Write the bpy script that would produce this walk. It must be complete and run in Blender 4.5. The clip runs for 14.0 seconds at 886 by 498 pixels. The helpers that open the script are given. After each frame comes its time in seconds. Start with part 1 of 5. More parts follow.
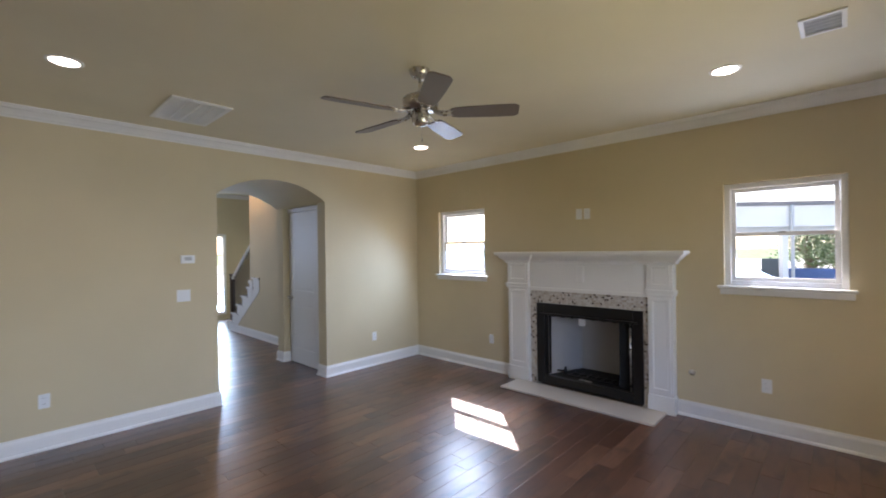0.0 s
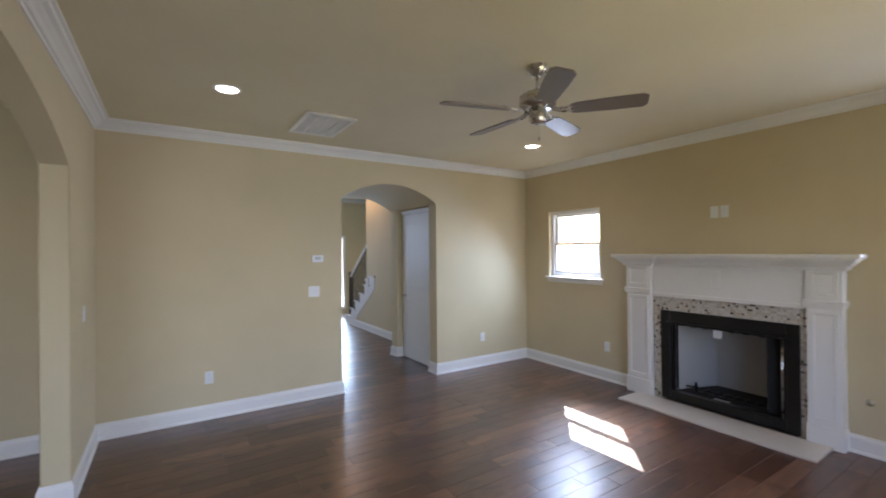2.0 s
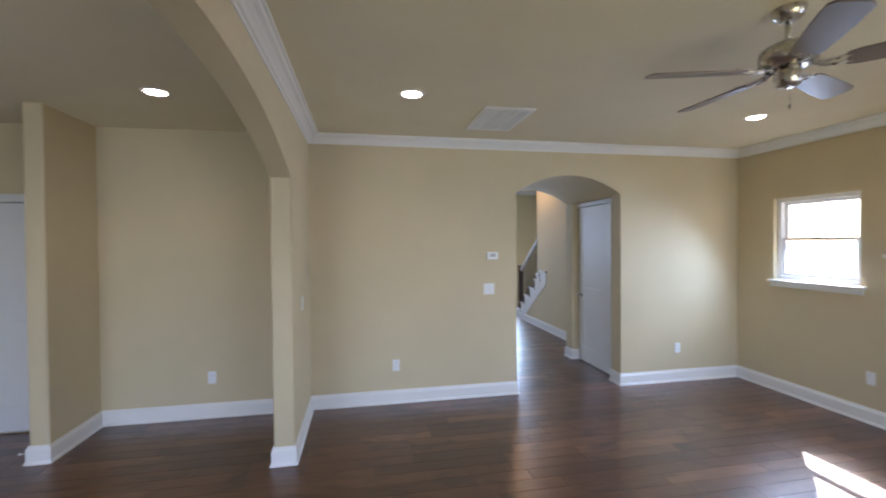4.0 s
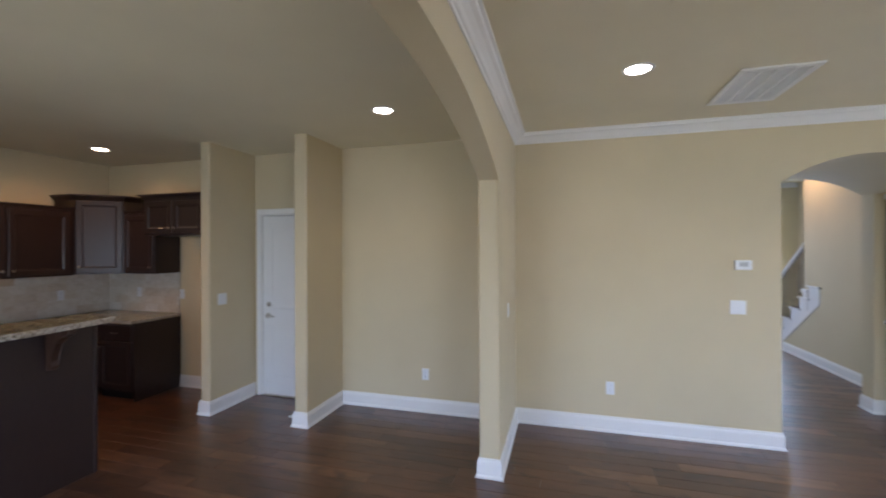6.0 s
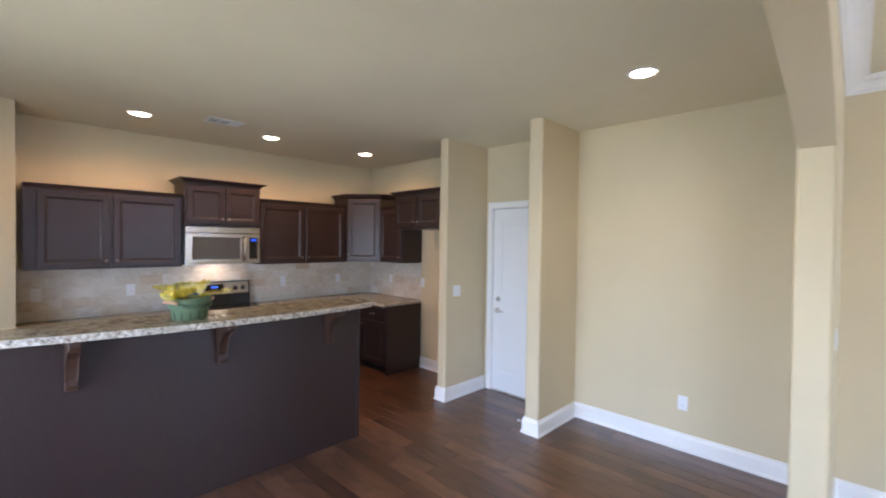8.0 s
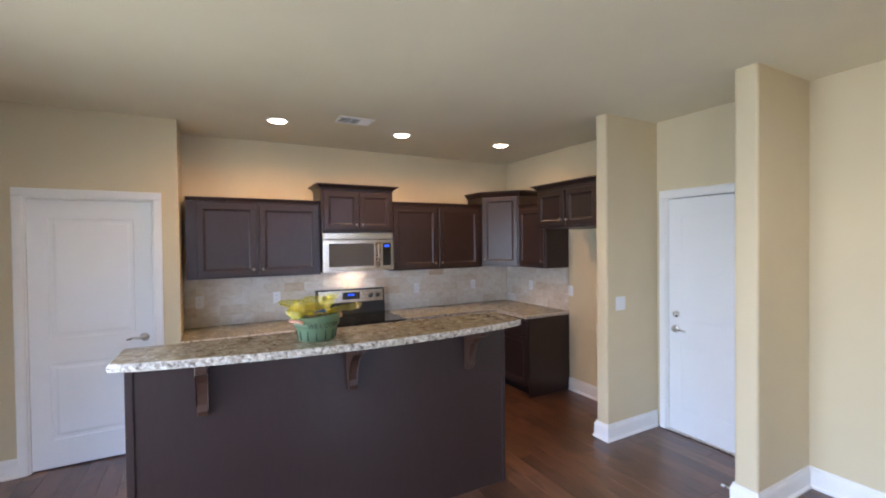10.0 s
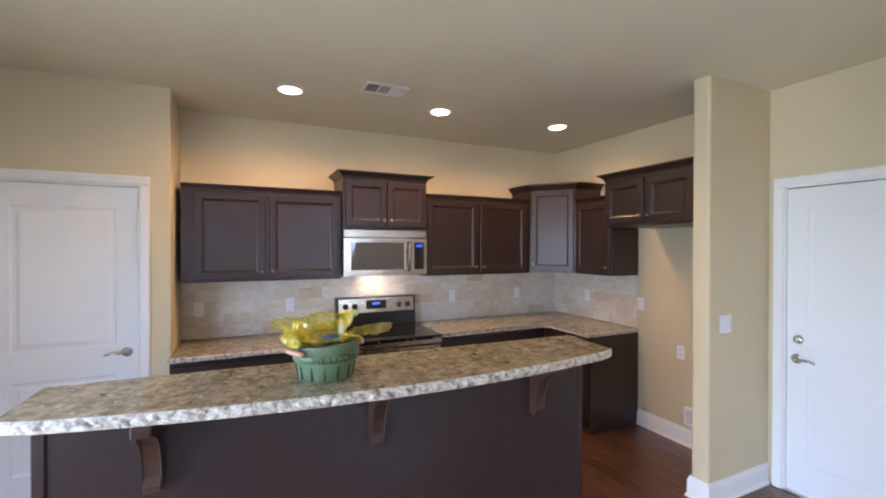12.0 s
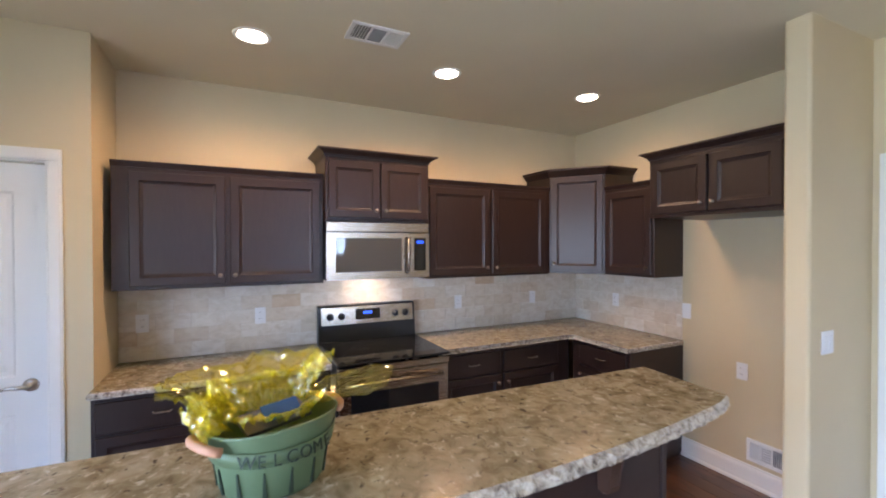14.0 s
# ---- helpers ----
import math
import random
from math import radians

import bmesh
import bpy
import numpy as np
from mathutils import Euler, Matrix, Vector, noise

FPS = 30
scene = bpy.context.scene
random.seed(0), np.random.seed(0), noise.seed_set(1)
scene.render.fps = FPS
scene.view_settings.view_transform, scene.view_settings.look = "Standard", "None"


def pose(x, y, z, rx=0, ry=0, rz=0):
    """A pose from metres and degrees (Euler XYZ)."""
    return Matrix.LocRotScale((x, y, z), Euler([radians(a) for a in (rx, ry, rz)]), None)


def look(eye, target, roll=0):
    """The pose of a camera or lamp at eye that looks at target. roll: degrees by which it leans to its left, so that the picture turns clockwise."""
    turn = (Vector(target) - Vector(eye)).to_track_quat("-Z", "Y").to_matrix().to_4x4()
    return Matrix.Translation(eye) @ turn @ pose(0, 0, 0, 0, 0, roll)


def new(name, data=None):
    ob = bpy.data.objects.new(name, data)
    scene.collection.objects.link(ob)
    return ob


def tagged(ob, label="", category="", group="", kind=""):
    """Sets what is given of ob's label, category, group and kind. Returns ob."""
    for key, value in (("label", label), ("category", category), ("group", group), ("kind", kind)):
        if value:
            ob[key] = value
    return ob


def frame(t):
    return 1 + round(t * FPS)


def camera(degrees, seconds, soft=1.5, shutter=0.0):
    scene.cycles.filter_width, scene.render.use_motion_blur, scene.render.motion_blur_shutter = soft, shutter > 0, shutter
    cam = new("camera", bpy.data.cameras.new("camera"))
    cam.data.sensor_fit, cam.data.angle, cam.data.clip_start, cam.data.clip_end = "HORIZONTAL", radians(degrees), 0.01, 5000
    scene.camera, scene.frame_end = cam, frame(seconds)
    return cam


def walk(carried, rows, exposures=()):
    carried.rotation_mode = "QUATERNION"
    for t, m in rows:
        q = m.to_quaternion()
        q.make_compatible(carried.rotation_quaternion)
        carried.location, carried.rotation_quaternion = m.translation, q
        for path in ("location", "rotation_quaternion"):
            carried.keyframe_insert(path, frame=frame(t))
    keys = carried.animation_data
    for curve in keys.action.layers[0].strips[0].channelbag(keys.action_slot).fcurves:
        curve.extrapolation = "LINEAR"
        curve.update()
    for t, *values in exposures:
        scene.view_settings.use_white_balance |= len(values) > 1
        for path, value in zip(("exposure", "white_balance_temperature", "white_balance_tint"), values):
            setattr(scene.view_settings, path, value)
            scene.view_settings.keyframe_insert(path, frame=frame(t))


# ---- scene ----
cam = camera(92.6, 14.0, 1.9, 0.5)
PATH = [
    (0, (-0.13, 0.172, 1.573), (1.324, 1.545, 1.577), -0.8),
    (0.5, (-0.143, 0.192, 1.572), (1.229, 1.647, 1.578), -0.8),
    (1, (-0.147, 0.216, 1.582), (1.142, 1.745, 1.586), -0.8),
    (1.5, (-0.158, 0.225, 1.577), (1.046, 1.822, 1.587), -0.6),
    (2, (-0.176, 0.247, 1.586), (0.909, 1.928, 1.596), -0.5),
    (4.5, (-0.207, 0.578, 1.671), (-0.03, 2.57, 1.641), -0.4),
    (5, (-0.239, 0.656, 1.654), (-0.264, 2.656, 1.634), -0.3),
    (5.5, (-0.254, 0.716, 1.644), (-0.532, 2.697, 1.639), -0.3),
    (6, (-0.268, 0.782, 1.656), (-0.815, 2.706, 1.657), -0.2),
    (6.5, (-0.305, 0.865, 1.657), (-1.076, 2.71, 1.659), -0.1),
    (7, (-0.385, 0.941, 1.67), (-1.383, 2.674, 1.659), 0.4),
    (7.5, (-0.515, 1.008, 1.666), (-1.753, 2.579, 1.643), 0.8),
    (8, (-0.633, 1.059, 1.667), (-2.033, 2.488, 1.633), 0.8),
    (8.5, (-0.751, 1.118, 1.67), (-2.285, 2.401, 1.632), 0.4),
    (9, (-0.892, 1.198, 1.692), (-2.543, 2.325, 1.648), -0.3),
    (11.5, (-1.781, 1.508, 1.657), (-3.582, 2.378, 1.644), -0.1),
    (12, (-1.962, 1.553, 1.65), (-3.773, 2.4, 1.638), 0.1),
    (12.5, (-2.152, 1.597, 1.66), (-3.958, 2.457, 1.636), 0.2),
    (13, (-2.326, 1.641, 1.653), (-4.108, 2.547, 1.63), 0.2),
    (13.5, (-2.476, 1.703, 1.651), (-4.262, 2.601, 1.627), 0.1),
    (14, (-2.635, 1.755, 1.635), (-4.431, 2.635, 1.615), -0.1),
]
EXPOSURES = [(t, e, 6400 if t < 3 else 6150 if t < 7 else 5980 if t < 13 else 5880, 23) for t, e in ((0, 1.85), (2.0, 1.92), (4.5, 2.13), (5.0, 2.0), (5.5, 2.05), (6.0, 2.27), (6.5, 2.55), (7.0, 2.90), (7.5, 3.15), (9.0, 3.25), (11.5, 3.46), (12.0, 3.46), (13.5, 3.48), (14.0, 3.50))]
walk(cam, [(t, look(eye, target, roll)) for t, eye, target, roll in PATH], EXPOSURES)

# ---- light ----
W = bpy.data.worlds.new("world")
scene.world = W
W.use_nodes = True
_n = W.node_tree.nodes
_sky = _n.new("ShaderNodeTexSky")
_sky.sky_type = "NISHITA"
_sky.sun_disc = False
_sky.sun_elevation = radians(40)
_sky.sun_rotation = radians(46)
W.node_tree.links.new(_sky.outputs[0], _n["Background"].inputs[0])
_n["Background"].inputs[1].default_value = 0.15


def lamp(name, kind, m, energy, color=(1, 1, 1), **kw):
    d = bpy.data.lights.new(name, kind)
    d.energy, d.color = energy, color
    for key, value in kw.items():
        if key == "size":
            d.size = value
        elif key == "size_y":
            d.shape = "RECTANGLE"
            d.size_y = value
        elif key == "spread":
            d.spread = value
        elif key == "angle":
            d.angle = value
        elif key == "radius":
            d.shadow_soft_size = value
        elif key == "spot":
            d.spot_size, d.spot_blend = value, 0.6
    ob = new(name, d)
    ob.matrix_world = m
    return ob


# the sun stands to the north-east and reaches in through the far window
SUN = Vector((0.72, 0.69, 0.84))
lamp("sun", "SUN", look(SUN, (0, 0, 0)), 5.0, (1.0, 0.95, 0.86), angle=radians(0.5))
# daylight through the openings behind and beside the walk; the south ones inferred, out of view
SKY, LAWN = (0.47, 0.67, 1.0), (1.0, 0.89, 0.47)
lamp("patio_sky", "AREA", look((-2.45, -0.46, 1.15), (-2.7, 2.2, -1.0)), 8.0, SKY, size=2.2, size_y=1.95, spread=radians(140))
lamp("patio_ground_light", "AREA", look((-2.45, -0.47, 1.10), (-2.2, 3.0, 3.0)), 4.0, (0.88, 0.92, 0.92), size=2.2, size_y=1.95, spread=radians(140))
lamp("living_sky", "AREA", look((1.9, -0.46, 1.35), (1.4, 3.2, -1.5)), 10.0, (0.48, 0.67, 1.0), size=1.9, size_y=1.4, spread=radians(132))
lamp("living_ground_light", "AREA", look((1.9, -0.47, 1.35), (1.6, 3.2, 3.2)), 3.2, LAWN, size=1.9, size_y=1.4, spread=radians(136))
lamp("window_daylight_far", "AREA", look((4.30, 4.0, 1.67), (1.6, 3.7, -0.5)), 7.0, (0.50, 0.72, 1.0), size=0.72, size_y=0.78, spread=radians(150))
lamp("window_daylight_near", "AREA", look((4.30, 0.535, 1.67), (1.0, 0.8, 1.2)), 3, SKY, size=0.68, size_y=0.78)
lamp("entry_daylight", "AREA", look((3.49, 10.78, 1.07), (2.4, 5, 0.7)), 10, (0.55, 0.79, 1.0), size=0.16, size_y=1.70)
# added fill that brightens the dark foyer; the west wall has no window
lamp("foyer_fill", "AREA", look((0.52, 9.0, 1.5), (3.2, 8.0, 0.6)), 13, (0.50, 0.71, 1.0), size=1.2, size_y=1.8)
lamp("foyer_lamp", "SPOT", pose(2.75, 8.0, 2.90), 5.0, (1.0, 0.64, 0.34), radius=0.07, spot=radians(174))

# ---- materials ----


def material(name):
    m = bpy.data.materials.new(name)
    m.use_nodes = True
    nt = m.node_tree
    return m, nt, nt.nodes["Principled BSDF"]


def add(nt, kind, **inputs):
    n = nt.nodes.new(kind)
    for key, value in inputs.items():
        n.inputs[key.replace("_", " ")].default_value = value
    return n


def ramp(nt, source, stops):
    r = nt.nodes.new("ShaderNodeValToRGB")
    e = r.color_ramp.elements
    while len(e) < len(stops):
        e.new(0.5)
    for el, (p, c) in zip(e, stops):
        el.position, el.color = p, (*c, 1)
    nt.links.new(source, r.inputs[0])
    return r


def mix(nt, a, b, fac, mode="MIX"):
    m = nt.nodes.new("ShaderNodeMix")
    m.data_type, m.blend_type = "RGBA", mode
    for v, i in ((fac, 0), (a, 6), (b, 7)):
        if isinstance(v, (int, float)):
            m.inputs[i].default_value = v
        elif isinstance(v, tuple):
            m.inputs[i].default_value = (*v, 1)
        else:
            nt.links.new(v, m.inputs[i])
    return m.outputs[2]


def position(nt, scale=(1, 1, 1), shift=0.0):
    """World position, scaled, shifted by a random amount per piece."""
    g = nt.nodes.new("ShaderNodeNewGeometry")
    mp = nt.nodes.new("ShaderNodeMapping")
    mp.inputs["Scale"].default_value = scale
    if shift:
        o = nt.nodes.new("ShaderNodeObjectInfo")
        s = nt.nodes.new("ShaderNodeMath")
        s.operation = "ADD"
        nt.links.new(o.outputs["Random"], s.inputs[0])
        nt.links.new(g.outputs["Random Per Island"], s.inputs[1])
        f = nt.nodes.new("ShaderNodeMath")
        f.operation = "FRACT"
        nt.links.new(s.outputs[0], f.inputs[0])
        k = nt.nodes.new("ShaderNodeMath")
        k.operation = "MULTIPLY"
        nt.links.new(f.outputs[0], k.inputs[0])
        k.inputs[1].default_value = shift
        a = nt.nodes.new("ShaderNodeVectorMath")
        nt.links.new(g.outputs["Position"], a.inputs[0])
        nt.links.new(k.outputs[0], a.inputs[1])
        nt.links.new(a.outputs[0], mp.inputs[0])
        return mp.outputs[0], f.outputs[0]
    nt.links.new(g.outputs["Position"], mp.inputs[0])
    return mp.outputs[0], None


def noise_of(nt, vec, scale, detail=4, rough=0.55, distortion=0.0):
    n = add(nt, "ShaderNodeTexNoise", Scale=scale, Detail=detail, Roughness=rough, Distortion=distortion)
    nt.links.new(vec, n.inputs["Vector"])
    return n.outputs["Fac"]


def bump(nt, bsdf, height, strength, distance):
    b = add(nt, "ShaderNodeBump", Strength=strength, Distance=distance)
    nt.links.new(height, b.inputs["Height"])
    nt.links.new(b.outputs[0], bsdf.inputs["Normal"])


def painted(name, color, rough=0.5, spread=0.05, grain=160, depth=0.0006, strength=0.25, spec=0.5):
    """Paint with faint large blotches and a roller's fine texture."""
    m, nt, b = material(name)
    v, _ = position(nt)
    big = noise_of(nt, v, 1.3, 3)
    lo, hi = tuple(c * (1 - spread) for c in color), tuple(min(1, c * (1 + spread)) for c in color)
    r = ramp(nt, big, [(0.3, lo), (0.7, hi)])
    nt.links.new(r.outputs[0], b.inputs["Base Color"])
    fine = noise_of(nt, v, grain, 3)
    bump(nt, b, fine, strength, depth)
    b.inputs["Roughness"].default_value = rough
    b.inputs["Specular IOR Level"].default_value = spec
    return m


def metal(name, color, rough=0.3, brushed=False):
    m, nt, b = material(name)
    b.inputs["Metallic"].default_value = 1
    v, _ = position(nt, (9, 9, 700) if brushed else (30, 30, 30))
    n = noise_of(nt, v, 1.0, 3)
    r = ramp(nt, n, [(0.3, tuple(c * (0.95 if brushed else 0.86) for c in color)), (0.7, color)])
    nt.links.new(r.outputs[0], b.inputs["Base Color"])
    k = 0.06 if brushed else 0.22
    rr = add(nt, "ShaderNodeMapRange", To_Min=rough * (1 - k), To_Max=rough * (1 + k))
    nt.links.new(n, rr.inputs["Value"])
    nt.links.new(rr.outputs[0], b.inputs["Roughness"])
    return m


def plain(name, color, rough=0.5, metallic=0.0, emit=None, strength=0.0, spec=0.5):
    m, nt, b = material(name)
    b.inputs["Base Color"].default_value = (*color, 1)
    b.inputs["Roughness"].default_value = rough
    b.inputs["Metallic"].default_value = metallic
    b.inputs["Specular IOR Level"].default_value = spec
    if emit:
        b.inputs["Emission Color"].default_value = (*emit, 1)
        b.inputs["Emission Strength"].default_value = strength
    return m


def glass(name, color=(1, 1, 1), rough=0.0, ior=1.45):
    m, nt, b = material(name)
    b.inputs["Base Color"].default_value = (*color, 1)
    b.inputs["Transmission Weight"].default_value = 1
    b.inputs["Roughness"].default_value = rough
    b.inputs["IOR"].default_value = ior
    return m


WALL = painted("wall_paint", (0.61, 0.517, 0.338), 0.62, 0.035, 210, 0.0008, 0.3, 0.35)
CEIL = painted("ceiling_paint", (0.725, 0.660, 0.490), 0.8, 0.03, 120, 0.0012, 0.4, 0.2)
TRIM = painted("white_trim_paint", (0.80, 0.79, 0.76), 0.35, 0.02, 60, 0.0003, 0.15)
DOOR = painted("white_door_paint", (0.78, 0.78, 0.77), 0.38, 0.02, 90, 0.0004, 0.2)
PLATE = plain("white_plastic", (0.78, 0.79, 0.80), 0.35)
SLOT = plain("dark_slot", (0.05, 0.05, 0.05), 0.6)
NICKEL = metal("satin_nickel", (0.62, 0.59, 0.54), 0.28)
STEEL = metal("stainless_steel", (0.42, 0.36, 0.29), 0.27, True)
BRONZE = metal("dark_bronze", (0.30, 0.25, 0.21), 0.35)
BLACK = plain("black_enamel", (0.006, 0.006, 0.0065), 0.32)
SOOT = plain("black_firebox_floor", (0.012, 0.012, 0.012), 0.75)
# grey perforated screen, its base lightened further for the room's reflection
MWGLASS = plain("perforated_glass_greyed_sheen", (0.085, 0.083, 0.078), 0.03, spec=0.22)
BLACK_GLASS = plain("black_ceramic_glass", (0.01, 0.01, 0.011), 0.05)
PLATE_GREY = plain("grey_plastic", (0.45, 0.46, 0.46), 0.4)
VENT_DARK = plain("shaded_duct_metal", (0.20, 0.20, 0.20), 0.5)
VINYL = plain("white_vinyl", (0.80, 0.80, 0.80), 0.3)
PANE = glass("window_pane", (0.96, 0.98, 0.97), 0.0, 1.1)
HEATPANE = glass("firescreen_pane", (0.55, 0.56, 0.58), 0.0, 1.3)
LENS = plain("lamp_lens", (0.9, 0.85, 0.75), 0.4, emit=(1.0, 0.82, 0.58), strength=4.0)
LENS_COOL = plain("lamp_lens_white", (0.9, 0.88, 0.82), 0.4, emit=(1.0, 0.90, 0.76), strength=4.0)
DISPLAY = plain("blue_display", (0.02, 0.05, 0.2), 0.2, emit=(0.02, 0.10, 1.0), strength=0.14)


def espresso():
    m, nt, b = material("espresso_wood")
    v, _ = position(nt, (6, 6, 1.2))
    n = noise_of(nt, v, 9, 6, 0.6, 0.8)
    r = ramp(nt, n, [(0.25, (0.023, 0.0125, 0.0105)), (0.75, (0.033, 0.0185, 0.0155))])
    v2, _ = position(nt)
    blot = noise_of(nt, v2, 2.5, 2)
    c = mix(nt, r.outputs[0], (0.030, 0.0175, 0.015), ramp(nt, blot, [(0.4, (0, 0, 0)), (0.7, (0.5, 0.5, 0.5))]).outputs[0])
    nt.links.new(c, b.inputs["Base Color"])
    b.inputs["Roughness"].default_value = 0.33
    b.inputs["Specular IOR Level"].default_value = 0.44
    bump(nt, b, n, 0.05, 0.0006)
    return m


def floor_wood():
    """Hand-scraped boards: even tone within a board, dark smoky blotches, soft satin gloss."""
    m, nt, b = material("hand_scraped_hardwood")
    v, rnd = position(nt, (1.0, 6, 6), 37.0)
    grain = noise_of(nt, v, 3.2, 5, 0.55, 0.5)
    tone = ramp(nt, rnd, [(0.0, (0.066, 0.026, 0.013)), (0.4, (0.124, 0.051, 0.025)), (0.75, (0.090, 0.036, 0.018)), (1.0, (0.172, 0.078, 0.041))])
    g = ramp(nt, grain, [(0.30, (0.78, 0.76, 0.74)), (0.52, (1.0, 1.0, 1.0)), (0.72, (1.22, 1.19, 1.15))])
    c = mix(nt, tone.outputs[0], g.outputs[0], 1.0, "MULTIPLY")
    v3, _ = position(nt, (1.0, 2.2, 2.2), 37.0)
    blot = noise_of(nt, v3, 3.4, 3, 0.5, 0.5)
    k = ramp(nt, blot, [(0.52, (0, 0, 0)), (0.70, (0.72, 0.72, 0.72))])
    c = mix(nt, c, (0.030, 0.016, 0.011), k.outputs[0])
    nt.links.new(c, b.inputs["Base Color"])
    v4, _ = position(nt, (0.8, 4, 4), 37.0)
    scrape = noise_of(nt, v4, 2.0, 2, 0.4, 0.1)
    rr = add(nt, "ShaderNodeMapRange", To_Min=0.26, To_Max=0.38)
    nt.links.new(blot, rr.inputs["Value"])
    nt.links.new(rr.outputs[0], b.inputs["Roughness"])
    bump(nt, b, scrape, 0.05, 0.003)
    b.inputs["Coat Weight"].default_value = 0.5
    b.inputs["Coat Roughness"].default_value = 0.27
    return m


def granite():
    m, nt, b = material("beige_granite")
    v, _ = position(nt)
    n = noise_of(nt, v, 24, 5, 0.58, 0.7)
    r = ramp(nt, n, [(0.28, (0.160, 0.124, 0.074)), (0.41, (0.260, 0.214, 0.130)), (0.50, (0.325, 0.282, 0.184)), (0.68, (0.42, 0.385, 0.28))])
    big = ramp(nt, noise_of(nt, v, 9, 3), [(0.35, (0.82, 0.80, 0.77)), (0.65, (1.06, 1.05, 1.03))])
    c = mix(nt, r.outputs[0], big.outputs[0], 1.0, "MULTIPLY")
    dark = ramp(nt, noise_of(nt, v, 46, 3, 0.55, 0.7), [(0.62, (0, 0, 0)), (0.68, (0.85, 0.85, 0.85))])
    c = mix(nt, c, (0.055, 0.038, 0.026), dark.outputs[0])
    cream = ramp(nt, noise_of(nt, v, 48, 3, 0.5, 0.6), [(0.60, (0, 0, 0)), (0.70, (0.7, 0.7, 0.7))])
    c = mix(nt, c, (0.60, 0.55, 0.44), cream.outputs[0])
    nt.links.new(c, b.inputs["Base Color"])
    b.inputs["Roughness"].default_value = 0.20
    return m


def granite_edge():
    m, nt, b = material("chiselled_granite_edge")
    v, _ = position(nt)
    n = noise_of(nt, v, 45, 5, 0.65, 0.4)
    r = ramp(nt, n, [(0.34, (0.10, 0.075, 0.055)), (0.46, (0.36, 0.31, 0.24)), (0.62, (0.60, 0.56, 0.47))])
    nt.links.new(r.outputs[0], b.inputs["Base Color"])
    b.inputs["Roughness"].default_value = 0.5
    bump(nt, b, n, 0.8, 0.006)
    return m


def travertine(name="travertine"):
    m, nt, b = material(name)
    v, rnd = position(nt, (5, 5, 9), 23.0)
    n = noise_of(nt, v, 2.6, 5, 0.6, 0.7)
    tone = ramp(nt, rnd, [(0.0, (0.58, 0.50, 0.40)), (0.25, (0.66, 0.62, 0.55)), (0.5, (0.60, 0.53, 0.43)), (0.8, (0.68, 0.65, 0.59)), (1.0, (0.54, 0.42, 0.29))])
    g = ramp(nt, n, [(0.3, (0.86, 0.82, 0.76)), (0.6, (1.04, 1.04, 1.04))])
    c = mix(nt, tone.outputs[0], g.outputs[0], 1.0, "MULTIPLY")
    nt.links.new(c, b.inputs["Base Color"])
    b.inputs["Roughness"].default_value = 0.42
    bump(nt, b, n, 0.3, 0.002)
    return m


def mosaic():
    m, nt, b = material("mosaic_tile")
    _, rnd = position(nt, (1, 1, 1), 1.0)
    r = ramp(nt, rnd, [(0.0, (0.56, 0.50, 0.42)), (0.32, (0.64, 0.60, 0.53)), (0.60, (0.50, 0.42, 0.33)), (0.70, (0.68, 0.65, 0.60)), (0.90, (0.07, 0.045, 0.035)), (0.965, (0.16, 0.12, 0.10))])
    r.color_ramp.interpolation = "CONSTANT"
    nt.links.new(r.outputs[0], b.inputs["Base Color"])
    b.inputs["Roughness"].default_value = 0.2
    return m


def foliage():
    m, nt, b = material("foliage")
    _, rnd = position(nt, (1, 1, 1), 1.0)
    # greens lightened to carry the glare of the outdoor view
    r = ramp(nt, rnd, [(0.0, (0.06, 0.11, 0.035)), (0.6, (0.10, 0.16, 0.055)), (1.0, (0.16, 0.22, 0.09))])
    nt.links.new(r.outputs[0], b.inputs["Base Color"])
    b.inputs["Roughness"].default_value = 0.55
    return m


ESPRESSO, FLOORWOOD, GRANITE, GEDGE, TRAV, MOSAIC, LEAF = espresso(), floor_wood(), granite(), granite_edge(), travertine(), mosaic(), foliage()
GROUT = painted("tile_grout", (0.58, 0.54, 0.47), 0.85, 0.05)
SUBFLOOR = plain("dark_subfloor", (0.018, 0.011, 0.008), 0.8)
HEARTH = painted("cream_hearth_stone", (0.62, 0.55, 0.46), 0.3, 0.06, 40)
FIREBRICK = painted("pale_fire_liner", (0.42, 0.41, 0.40), 0.8, 0.08, 30, 0.003, 0.4)
BLADE = painted("walnut_fan_blade", (0.16, 0.125, 0.10), 0.35, 0.12, 80)
CORBEL = painted("brown_corbel_wood", (0.048, 0.022, 0.013), 0.4, 0.2, 60)
BASKET = painted("green_basket_paint", (0.105, 0.162, 0.080), 0.55, 0.14, 60, 0.001, 0.4)
TERRACOTTA = painted("wooden_handle", (0.52, 0.27, 0.16), 0.5, 0.1)
INK = plain("dark_green_lettering", (0.018, 0.036, 0.020), 0.6)
BALUSTER = plain("dark_iron", (0.06, 0.05, 0.05), 0.45)
TREAD = painted("dark_stair_tread", (0.05, 0.026, 0.016), 0.35, 0.1)
GRASS = painted("lawn", (0.10, 0.15, 0.045), 0.9, 0.3, 30, 0.01, 0.8)
CONCRETE = painted("concrete", (0.42, 0.40, 0.37), 0.85, 0.08, 50)
SIDING = painted("white_siding", (0.74, 0.73, 0.70), 0.6, 0.03)
SHINGLE = painted("grey_shingle", (0.20, 0.19, 0.19), 0.9, 0.15)
